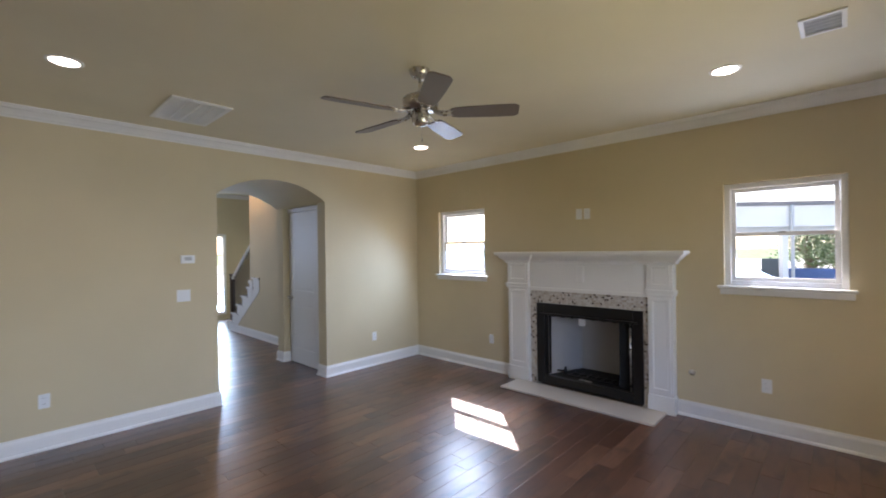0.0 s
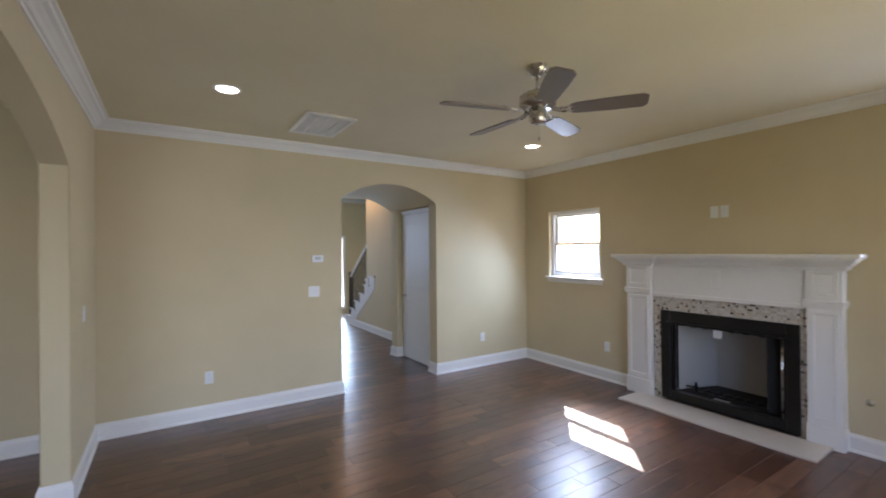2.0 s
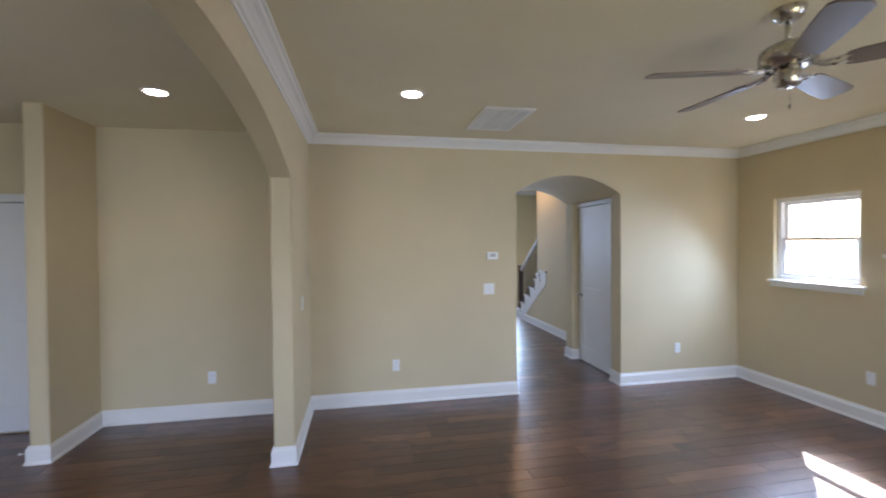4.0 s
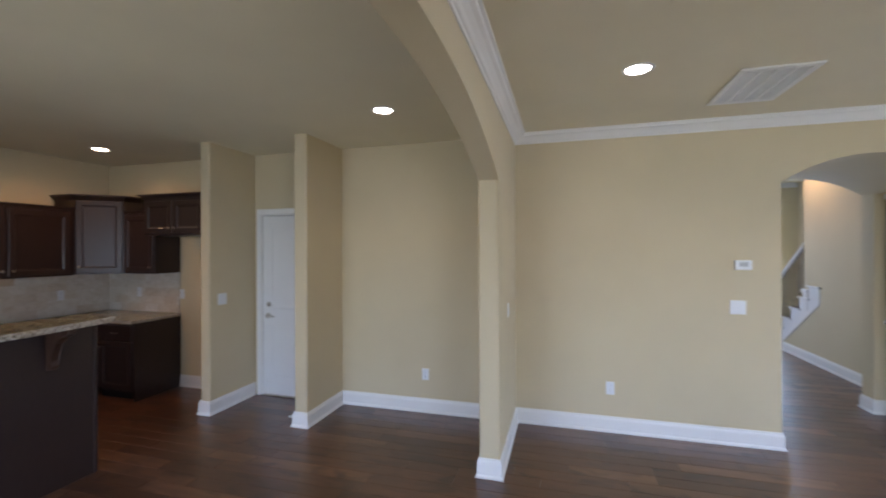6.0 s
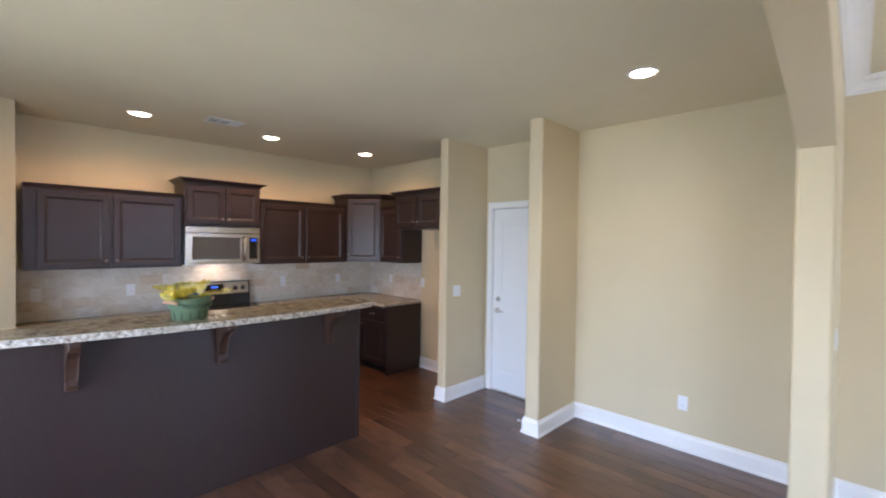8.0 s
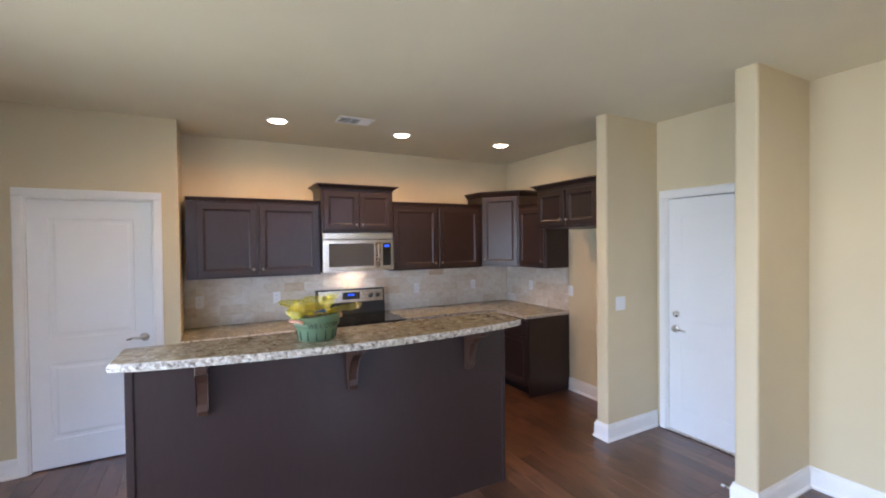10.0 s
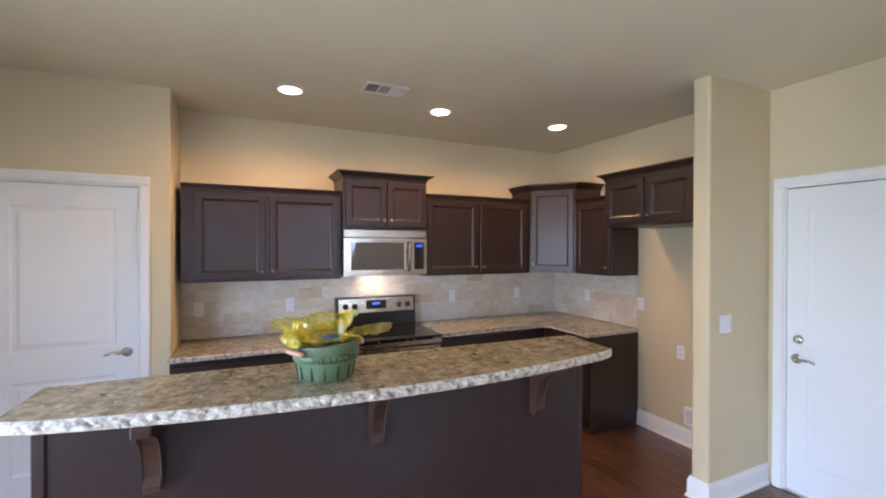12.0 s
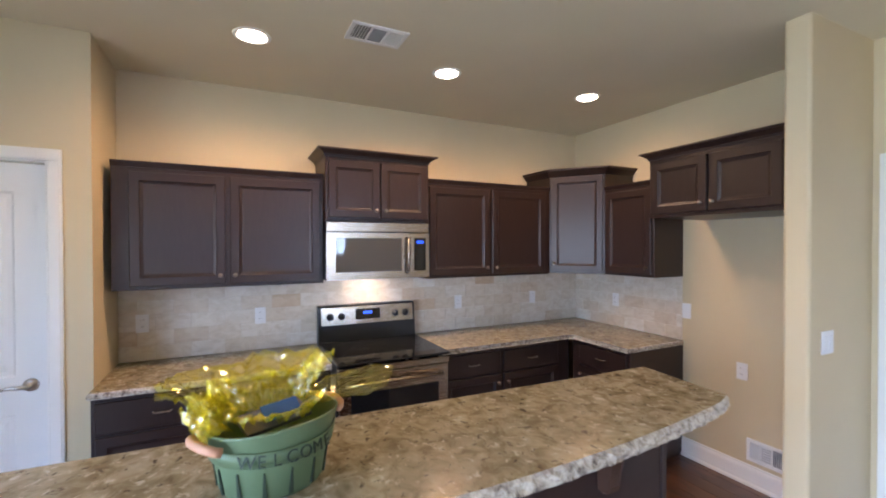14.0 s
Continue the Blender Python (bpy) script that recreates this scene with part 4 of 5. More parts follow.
def outlet(m, label="white duplex wall outlet", w=0.072):
    t = thing("wall_outlet", m, label, "outlet", "wall outlets")
    part("plate", boxes((-w / 2, w / 2, -0.006, -0.001, -0.058, 0.058), bev=0.002), PLATE, t)
    for z in (-0.021, 0.021):
        s = part("socket", lathe([(0, 0), (0.0165, 0), (0.0165, 0.003), (0, 0.003)], 16, m=pose(0, -0.006, z, 90)), PLATE, t)
        part("slots", boxes((-0.007, -0.005, -0.0095, -0.0088, z - 0.002, z + 0.006), (0.005, 0.007, -0.0095, -0.0088, z - 0.002, z + 0.006)), SLOT, s)
    return t


def switch(m, gangs, label):
    t = thing("light_switch", m, label, "switch", "light switches")
    w = 0.072 + 0.046 * (gangs - 1)
    part("plate", boxes((-w / 2, w / 2, -0.006, -0.001, -0.058, 0.058), bev=0.002), PLATE, t)
    for k in range(gangs):
        x = (k - (gangs - 1) / 2) * 0.046
        bm = boxes((x - 0.016, x + 0.016, -0.010, -0.006, -0.032, 0.032), bev=0.0015)
        part("rocker", bm, PLATE, t)
    return t


N, E_, W_ = 0, -90, 90
outlet(pose(0.135, NY, 0.395))
outlet(pose(-1.622, NY, 0.385))
outlet(pose(3.452, NY, 0.397))
outlet(pose(EX, 3.497, 0.41, 0, 0, E_))
outlet(pose(EX, 0.646, 0.398, 0, 0, E_))
for y in (1.911, 3.508, 4.318, 1.216):
    outlet(pose(KX + 0.012, y, 1.133, 0, 0, W_), "white duplex outlet on the tiled backsplash")
outlet(pose(-5.405, NY - 0.012, 1.132), "white duplex outlet on the tiled backsplash")
switch(pose(-4.738, NY, 1.122), 1, "white single rocker switch beside the backsplash")
outlet(pose(-4.337, NY, 0.762), "white outlet in the fridge alcove")
switch(pose(1.140, NY, 1.159), 2, "white double rocker switch under the thermostat")
switch(pose(-3.680, 4.385, 1.148, 0, 0, W_), 2, "white double rocker switch on the wing wall")
switch(pose(EX, 2.275, 1.944, 0, 0, E_), 1, "white media plate above the mantelpiece")
outlet(pose(EX, 2.185, 1.944, 0, 0, E_), "white outlet above the mantelpiece")
switch(pose(AX1, 4.30, 1.15, 0, 0, W_), 1, "white rocker switch on the side of the arch pier")
t = thing("thermostat", pose(1.176, NY, 1.515), "white wall thermostat with a grey display", "thermostat")
part("housing", boxes((-0.062, 0.062, -0.028, -0.001, -0.040, 0.040), bev=0.006, seg=2), PLATE, t)
part("display", boxes((-0.032, 0.032, -0.0295, -0.0275, -0.012, 0.024)), PLATE_GREY, t, "grey liquid-crystal display")
t = thing("gas_key_valve", pose(EX, 1.197, 0.407, 0, 0, E_), "round chrome gas key valve on the wall", "gas valve")
part("escutcheon", lathe([(0, 0.001), (0.028, 0.001), (0.026, 0.006), (0.012, 0.010), (0.010, 0.022), (0, 0.022)], 20, m=pose(0, 0, 0, 90)), NICKEL, t, "", True)
part("key_hole", lathe([(0, 0.0222), (0.005, 0.0222), (0.005, 0.0235), (0, 0.0235)], 10, m=pose(0, 0, 0, 90)), SLOT, t)
t = thing("door_stop", pose(-2.700, 4.27, 0.06, 0, 0, -90), "small white spring door stop on the baseboard", "door stop")
part("spring", tube([(0, -0.02, 0), (0, -0.085, 0.002)], 0.006, 8), NICKEL, t, "", True)
part("tip", tube([(0, -0.082, 0.002), (0, -0.098, 0.002)], 0.009, 8), PLATE, t, "", True)

# ---- kitchen ----


def knob(parent, x, y, z):
    part("knob", lathe([(0, 0), (0.006, 0), (0.005, 0.010), (0.012, 0.016), (0.014, 0.022), (0.011, 0.027), (0, 0.029)], 14, m=pose(x, y, z, 90)), BRONZE, parent, "small satin metal knob", True)


def pull(parent, x, y, z):
    part("pull", tube([(x - 0.042, y, z), (x - 0.036, y - 0.020, z), (x + 0.036, y - 0.020, z), (x + 0.042, y, z)], 0.0045, 8), BRONZE, parent, "small satin metal pull", True)


def cab_door(parent, x0, x1, z0, z1, front, knob_at=None, name="door"):
    """A raised-frame cabinet door standing proud of the carcase front."""
    bm = bmesh.new()
    f = front
    panel(bm, x0, x1, z0, z1, f - 0.001, [(0.0, f - 0.016), (0.004, f - 0.020), (0.050, f - 0.020), (0.056, f - 0.014), (0.062, f - 0.012), (0.068, f - 0.009), (0.075, f - 0.0085)])
    d = part(name, bm, ESPRESSO, parent)
    if knob_at:
        knob(d, knob_at[0], f - 0.020, knob_at[1])
    return d


def drawer(parent, x0, x1, z0, z1, f):
    bm = bmesh.new()
    panel(bm, x0, x1, z0, z1, f - 0.001, [(0.0, f - 0.015), (0.006, f - 0.020)])
    d = part("drawer_front", bm, ESPRESSO, parent)
    pull(d, (x0 + x1) / 2, f - 0.020, (z0 + z1) / 2)


def cab_crown(parent, w, d, z, drop=0.045, out=0.035, x0=0.0, left=True, right=True):
    """A small flared crown round the top front of a cabinet."""
    prof = [(0.0, z - drop), (0.006, z - drop), (0.010, z - drop * 0.7), (out * 0.75, z - drop * 0.25), (out, z - drop * 0.2), (out, z), (-0.02, z), (-0.02, z - drop)]
    bm = bmesh.new()
    rings = []
    for px, py, sx, sy in ((x0, -0.002, -1 if left else 0, 0), (x0, -d, -1 if left else 0, -1), (x0 + w, -d, 1 if right else 0, -1), (x0 + w, -0.002, 1 if right else 0, 0)):
        rings.append([bm.verts.new((px + o * sx, py + o * sy, zz)) for o, zz in prof])
    n = len(prof)
    for a, b in zip(rings, rings[1:]):
        for k in range(n):
            bm.faces.new((a[k], a[(k + 1) % n], b[(k + 1) % n], b[k]))
    bm.faces.new(rings[0])
    bm.faces.new(rings[-1][::-1])
    part("crown", bm, ESPRESSO, parent)


def upper(m, w, d, z0, z1, doors, label, drop=0.035, out=0.022, **kw):
    """A wall cabinet; doors: rows of (x0, x1, knob side or None)."""
    t = thing("wall_cabinet", m, label, "cabinet", "kitchen wall cabinets")
    part("body", boxes((0, w, -d, -0.002, z0, z1), bev=0.002), ESPRESSO, t)
    for x0, x1, side in doors:
        k = None if side is None else (x0 + 0.028 if side < 0 else x1 - 0.028, z0 + 0.075)
        cab_door(t, x0, x1, z0 + 0.022, z1 - drop - 0.012, -d, k)
    cab_crown(t, w, d, z1 + 0.012, drop, out, **kw)
    return t


def kit(y, z=0.0):
    return pose(KX, y, z, 0, 0, 90)


UD = 0.335
upper(kit(1.125), 1.168, UD, 1.375, 2.105, [(0.085, 0.575, 1), (0.600, 1.145, -1)], "dark espresso wall cabinet with two raised-frame doors", left=False, right=False)
upper(kit(2.298), 0.760, UD + 0.055, 1.800, 2.275, [(0.018, 0.376, 1), (0.384, 0.742, -1)], "raised dark espresso cabinet above the microwave", 0.050, 0.055)
upper(kit(3.063), 1.190, UD, 1.375, 2.127, [(0.020, 0.560, 1), (0.590, 1.130, -1)], "dark espresso wall cabinet with two doors beside the microwave", left=False, right=False)
# diagonal corner cabinet
A, B = (KX + 0.335, 4.262), (-5.235, NY - 0.335)
t = thing("corner_cabinet", pose(0, 0, 0), "tall diagonal corner wall cabinet in dark espresso", "cabinet", "kitchen wall cabinets")
foot = [(KX + 0.002, NY - 0.002), (KX + 0.002, A[1]), A, B, (B[0], NY - 0.002)]
part("body", prism(foot, "z", 1.385, 2.268), ESPRESSO, t)
L = math.hypot(B[0] - A[0], B[1] - A[1])
ang = math.degrees(math.atan2(B[1] - A[1], B[0] - A[0]))
bm = bmesh.new()
panel(bm, 0.014, L - 0.014, 1.402, 2.222, -0.001, [(0.0, -0.016), (0.004, -0.020), (0.050, -0.020), (0.056, -0.014), (0.062, -0.012), (0.068, -0.009), (0.075, -0.0085)])
bmesh.ops.transform(bm, matrix=pose(A[0], A[1], 0, 0, 0, ang), verts=bm.verts)
cd = part("door", bm, ESPRESSO, t)
bm = lathe([(0, 0), (0.006, 0), (0.005, 0.010), (0.012, 0.016), (0.014, 0.022), (0.011, 0.027), (0, 0.029)], 14, m=pose(A[0], A[1], 0, 0, 0, ang) @ pose(0.042, -0.02, 1.47, 90))
part("knob", bm, BRONZE, cd, "", True)
bm = bmesh.new()
prof = [(0.0, 2.230), (0.010, 2.238), (0.038, 2.272), (0.050, 2.277), (0.050, 2.292), (-0.02, 2.292)]
ca, sa = math.cos(radians(ang)), math.sin(radians(ang))
hv = math.tan(radians(ang) / 2)
rings = []
for px, py, dx, dy in ((KX + 0.003, A[1], 0, -1), (A[0], A[1], hv, -1), (B[0], B[1], 1, -hv), (B[0], NY - 0.003, 1, 0)):
    rings.append([bm.verts.new((px + o * dx, py + o * dy, z)) for o, z in prof])
for a, b in zip(rings, rings[1:]):
    for k in range(len(prof)):
        bm.faces.new((a[k], a[(k + 1) % len(prof)], b[(k + 1) % len(prof)], b[k]))
bm.faces.new([bm.verts.new((x, y, 2.291)) for x, y in foot])
part("crown", bm, ESPRESSO, t)
upper(pose(-5.232, NY, 0), 0.465, UD, 1.385, 2.105, [(0.018, 0.447, 1)], "narrow dark espresso wall cabinet beside the corner", left=False, right=False)
upper(pose(-4.600, NY, 0), 0.803, 0.600, 1.812, 2.235, [(0.022, 0.395, 1), (0.408, 0.785, -1)], "deep dark espresso cabinet above the fridge alcove", 0.050, 0.050, right=False)

CZ = 0.890      # worktop height
CB = CZ - 0.036


def base_cabinet(m, w, d, fronts, label, name="base_cabinet"):
    """fronts: rows of (x0, x1, knob side) for a drawer over a door."""
    t = thing(name, m, label, "cabinet", "kitchen base cabinets")
    part("body", boxes((0, w, -d, -0.002, 0.10, CB), bev=0.002), ESPRESSO, t)
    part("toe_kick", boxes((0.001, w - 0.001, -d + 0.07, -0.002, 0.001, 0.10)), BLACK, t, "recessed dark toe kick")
    for x0, x1, side in fronts:
        drawer(t, x0, x1, CB - 0.190, CB - 0.025, -d)
        cab_door(t, x0, x1, 0.125, CB - 0.205, -d, (x0 + 0.028 if side < 0 else x1 - 0.028, CB - 0.265))
    return t


BD = 0.580
base_cabinet(kit(1.087), 1.205, BD, [(0.02, 0.60, 1), (0.63, 1.19, -1)], "dark espresso base cabinet with drawers beside the stove")
base_cabinet(kit(3.068), 1.19, BD, [(0.02, 0.50, 1), (0.53, 1.06, -1)], "dark espresso base cabinet with two drawers and doors")
t = base_cabinet(pose(-5.348, NY, 0), 0.573, BD, [(0.09, 0.555, -1)], "dark espresso base cabinet ending at the fridge alcove")
part("end_panel", boxes((0.5735, 0.582, -BD - 0.004, -0.002, 0.0, CB)), ESPRESSO, t, "plain dark end panel")


def slab_top(name, outline, z0, z1, rough_edges, label, seed=3, step=0.02, amp=0.006):
    """A stone slab: polished top with a chiselled edge where rough_edges names the sides (index of their first corner)."""
    t = thing(name, pose(0, 0, 0), label, "worktop")
    rnd = random.Random(seed)
    pts, rough = [], []
    n = len(outline)
    for i in range(n):
        a, b = Vector(outline[i]), Vector(outline[(i + 1) % n])
        k = max(1, int((b - a).length / step)) if i in rough_edges else 1
        for j in range(k):
            pts.append(a + (b - a) * j / k)
            rough.append(i in rough_edges)
    cen = sum(pts, Vector((0, 0))) / len(pts)
    N_ = len(pts)
    bm = bmesh.new()
    top = [bm.verts.new((*p, z1)) for p in pts]
    bm.faces.new(top)
    bot = [bm.verts.new((*p, z0)) for p in pts]
    bm.faces.new(bot[::-1])
    part("slab", bm, GRANITE, t)
    bm = bmesh.new()
    rows = []
    for lv, f in enumerate((0.0, 0.15, 0.4, 0.65, 0.88, 1.0)):
        row = []
        for i, p in enumerate(pts):
            d = (pts[(i + 1) % N_] - pts[i - 1])
            nrm = Vector((d.y, -d.x)).normalized()
            if nrm.dot(p - cen) < 0:
                nrm = -nrm
            o = 0.0
            if rough[i] and 0 < lv < 5:
                o = 0.003 + amp * rnd.random() * (1.3 if lv in (2, 3) else 0.8)
            q = p + nrm * o
            row.append(bm.verts.new((q.x, q.y, z1 - (z1 - z0) * f)))
        rows.append(row)
    for a, b in zip(rows, rows[1:]):
        for i in range(N_):
            bm.faces.new((a[i], a[(i + 1) % N_], b[(i + 1) % N_], b[i]))
    part("edge", bm, GEDGE, t, "rough chiselled pale edge")
    return t


CF = KX + 0.615
slab_top("worktop", [(KX + 0.002, 1.087), (CF, 1.087), (CF, 2.292), (KX + 0.002, 2.292)], CB, CZ, (1,), "beige speckled granite worktop beside the stove", 3, 0.03)
slab_top("worktop", [(KX + 0.002, 3.066), (CF, 3.066), (CF, 4.235), (CF + 0.025, NY - 0.620), (-4.762, NY - 0.620), (-4.762, NY - 0.002), (KX + 0.002, NY - 0.002)], CB, CZ, (1, 2, 3, 4), "L-shaped beige speckled granite worktop in the corner", 5, 0.03)

RING = plain("burner_marking", (0.10, 0.10, 0.10), 0.2)
# stove
t = thing("stove", kit(2.298), "stainless steel electric stove with a black glass top", "stove")
w = 0.762
SD = 0.735
part("body", boxes((0.004, w - 0.004, -SD + 0.04, -0.03, 0.02, 0.896), bev=0.004), BLACK, t)
part("cooktop", boxes((0.0, w, -SD - 0.012, -0.10, 0.897, 0.912), bev=0.006, seg=2), BLACK_GLASS, t, "black ceramic glass cooktop")
for x, y, r in ((0.20, -0.25, 0.08), (0.56, -0.25, 0.10), (0.20, -0.50, 0.105), (0.56, -0.50, 0.08)):
    part("burner_ring", lathe([(r - 0.004, 0), (r, 0), (r, 0.0006), (r - 0.004, 0.0006), (r - 0.004, 0)], 32, m=pose(x, y, 0.9121)), RING, t)
bg = part("backguard", prism([(-0.10, 0.886), (-0.118, 0.90), (-0.088, 1.168), (-0.078, 1.176), (-0.03, 1.176), (-0.03, 0.886)], "x", 0.0, w), BLACK, t, "black backguard with a steel control panel")
m = pose(0, -0.1015, 1.095, -6.4)


def on_guard(bm):
    bmesh.ops.transform(bm, matrix=m, verts=bm.verts)
    return bm


part("control_panel", on_guard(boxes((0.018, w - 0.018, -0.004, 0.004, -0.062, 0.072), bev=0.002)), STEEL, bg)
part("clock_window", on_guard(boxes((0.275, 0.470, -0.007, -0.003, -0.030, 0.050), bev=0.002)), BLACK_GLASS, bg)
part("clock_digits", on_guard(boxes((0.335, 0.405, -0.0085, -0.0068, 0.010, 0.030))), DISPLAY, bg, "glowing blue clock")
for x in (0.085, 0.170, 0.595, 0.680):
    bm = lathe([(0, 0), (0.026, 0), (0.026, 0.004), (0.020, 0.006), (0.018, 0.022), (0, 0.024)], 20, m=pose(x, -0.004, 0.0, 90))
    part("control_knob", on_guard(bm), BLACK, bg, "black control knob", True)
part("oven_door", boxes((0.010, w - 0.010, -SD, -SD + 0.045, 0.20, 0.835), bev=0.006), STEEL, t, "stainless steel oven door")
part("oven_window", boxes((0.085, w - 0.085, -SD - 0.003, -SD + 0.001, 0.26, 0.72), bev=0.003), BLACK_GLASS, t)
part("oven_handle", tube([(0.06, -SD, 0.775), (0.07, -SD - 0.045, 0.785), (w - 0.07, -SD - 0.045, 0.785), (w - 0.06, -SD, 0.775)], 0.012, 10), STEEL, t, "", True)
part("front_strip", boxes((0.004, w - 0.004, -SD - 0.002, -SD + 0.04, 0.84, 0.884), bev=0.004), STEEL, t)
part("drawer_front", boxes((0.010, w - 0.010, -SD, -SD + 0.04, 0.03, 0.19), bev=0.006), STEEL, t)

# microwave
t = thing("microwave", kit(2.300, 1.395), "stainless steel over-range microwave with a dark window", "microwave")
w, h, d = 0.757, 0.400, 0.385
part("body", boxes((0.0, w, -d, -0.012, 0, h), bev=0.003), BLACK, t)
part("vent_strip", boxes((0.0, w, -d - 0.016, -d, h - 0.070, h), bev=0.005), STEEL, t)
bm = boxes((0.0, 0.065, -d - 0.022, -d, 0.0, h - 0.074), (0.535, 0.600, -d - 0.022, -d, 0.0, h - 0.074), (0.065, 0.535, -d - 0.022, -d, 0.0, 0.052), (0.065, 0.535, -d - 0.022, -d, h - 0.112, h - 0.074))
dr = part("door", bm, STEEL, t, "stainless steel microwave door")
bm = boxes((-0.240, 0.240, -0.005, 0.005, 0.047, h - 0.107), bev=0.002)
bmesh.ops.transform(bm, matrix=pose(0.300, -d - 0.013, 0, 0, 0, -1.0), verts=bm.verts)
part("window", bm, MWGLASS, dr)
part("handle", tube([(0.578, -d - 0.02, 0.040), (0.578, -d - 0.056, 0.055), (0.578, -d - 0.062, 0.165), (0.578, -d - 0.056, 0.275), (0.578, -d - 0.02, 0.290)], 0.013, 10), STEEL, dr, "vertical steel handle", True)
cp = part("control_panel", boxes((0.603, w, -d - 0.022, -d, 0.0, h - 0.074), bev=0.003), STEEL, t)
part("keypad", boxes((0.635, w - 0.030, -d - 0.025, -d - 0.021, 0.05, h - 0.110), bev=0.002), BLACK_GLASS, cp)
part("clock_digits", boxes((0.652, w - 0.048, -d - 0.0265, -d - 0.0248, h - 0.150, h - 0.130)), DISPLAY, cp, "glowing blue clock")
part("lamp_lens", boxes((0.30, 0.46, -0.22, -0.14, -0.004, 0.001)), LENS, t, "lit task lamp under the microwave")
lamp("stove_task_light", "AREA", pose(KX + 0.18, 2.68, 1.385), 0.036, (1.0, 0.58, 0.26), size=0.16, size_y=0.08)

# raised breakfast bar
t = thing("breakfast_bar", pose(0, 0, 0), "dark panelled breakfast bar half wall with corbels", "bar counter")
BX, BY0, BY1, BZ = -3.638, 0.982, 3.122, 1.180
part("body", boxes((BX - 0.085, BX, BY0, BY1, 0.0, BZ - 0.038), bev=0.002), ESPRESSO, t, "flat dark panel facing the dining room")
part("corner_post", boxes((BX - 0.090, BX + 0.008, BY0 - 0.012, BY0 + 0.020, 0.0, BZ - 0.038), bev=0.002), ESPRESSO, t)
part("corner_post", boxes((BX - 0.090, BX + 0.008, BY1 - 0.020, BY1 + 0.006, 0.0, BZ - 0.038), bev=0.002), ESPRESSO, t)
prof = [(0.0, 0.0), (0.0, -0.265), (0.018, -0.270), (0.040, -0.262), (0.048, -0.240), (0.046, -0.210), (0.056, -0.160), (0.082, -0.105), (0.125, -0.066), (0.170, -0.048), (0.196, -0.040), (0.200, -0.018), (0.200, 0.0)]
for y in (1.282, 2.030, 2.822):
    bm = prism([(BX + 1.1 * o + 0.001, BZ - 0.0385 + 1.11 * z) for o, z in prof], "y", y - 0.026, y + 0.026)
    bmesh.ops.bevel(bm, geom=[e for e in bm.edges if abs(e.verts[0].co.y - e.verts[1].co.y) < 1e-5], offset=0.004, segments=1, affect="EDGES")
    part("corbel", bm, CORBEL, t, "curved brown wooden corbel")
front = []
for k in range(29):
    s = k / 28
    y = 0.935 + (3.088 - 0.935) * s
    front.append((-3.480 + 0.090 * s + 0.125 * (1 - (2 * s - 1) ** 2), y))
front[0], front[-1] = (front[0][0] - 0.012, front[0][1] + 0.006), (front[-1][0] - 0.012, front[-1][1] - 0.006)
outline = [(-3.795, 0.948), *front, (-3.718, 3.118)]
tt = slab_top("bar_top", outline, BZ - 0.038, BZ, tuple(range(0, len(outline) - 1)), "beige speckled granite bar top with a bowed chiselled front", 9, 0.016, 0.009)
tt["category"] = "countertop"

# basket with cellophane on the bar
bk = thing("gift_basket", pose(-3.530, 1.820, BZ + 0.001, 0, 0, 27), "green woven welcome basket wrapped in yellow cellophane", "basket")


def oval(r, k, n, squash=0.96):
    a = 2 * math.pi * k / n
    return (r * squash * math.cos(a), r * math.sin(a))


bm = bmesh.new()
n = 40
prof = [(0.0, 0.0), (0.093, 0.0), (0.097, 0.006), (0.104, 0.05), (0.112, 0.085), (0.124, 0.125), (0.126, 0.130), (0.121, 0.130), (0.108, 0.085), (0.092, 0.010), (0.0, 0.010)]
rings = []
for r, z in prof:
    rings.append([bm.verts.new((0, 0, z))] if r == 0 else [bm.verts.new((*oval(r, k, n), z + (0.006 * math.cos(4 * math.pi * k / n) if z > 0.12 else 0))) for k in range(n)])
for a, b in zip(rings, rings[1:]):
    for k in range(n):
        f = list(dict.fromkeys([a[k % len(a)], a[(k + 1) % n % len(a)], b[(k + 1) % n % len(b)], b[k % len(b)]]))
        if len(f) > 2:
            bm.faces.new(f)
shell = part("shell", bm, BASKET, bk, "green painted chip-wood shell", True)
for k in range(14):
    bm = bmesh.new()
    a = 2 * math.pi * (k + 0.5) / 14
    x, y = 0.96 * math.cos(a), math.sin(a)
    nrm = Vector((x, y, 0)).normalized()
    tg = Vector((-nrm.y, nrm.x, 0))
    for wv, o0, o1 in ((0.004, 0.0005, 0.0025),):
        p0, p1 = Vector((x * 0.0985, y * 0.0985, 0.008)), Vector((x * 0.1055, y * 0.1055, 0.056))
        v = [bm.verts.new(q + nrm * o + tg * s) for o in (o0 - 0.003, o1) for q, s in ((p0, -wv), (p0, wv), (p1, wv * 0.3), (p1, -wv * 0.3))]
        bm.faces.new(v[4:])
        for j in range(4):
            bm.faces.new((v[j], v[(j + 1) % 4], v[4 + (j + 1) % 4], v[4 + j]))
    part("slot", bm, INK, shell, "dark gap between the splints")
bm = bmesh.new()
lo, hi = [], []
for k in range(n):
    x, y = oval(0.1125, k, n)
    X, Y = oval(0.1185, k, n)
    lo.append((bm.verts.new((x, y, 0.070)), bm.verts.new((x * 1.025, y * 1.025, 0.070))))
    hi.append((bm.verts.new((X, Y, 0.098)), bm.verts.new((X * 1.02, Y * 1.02, 0.098))))
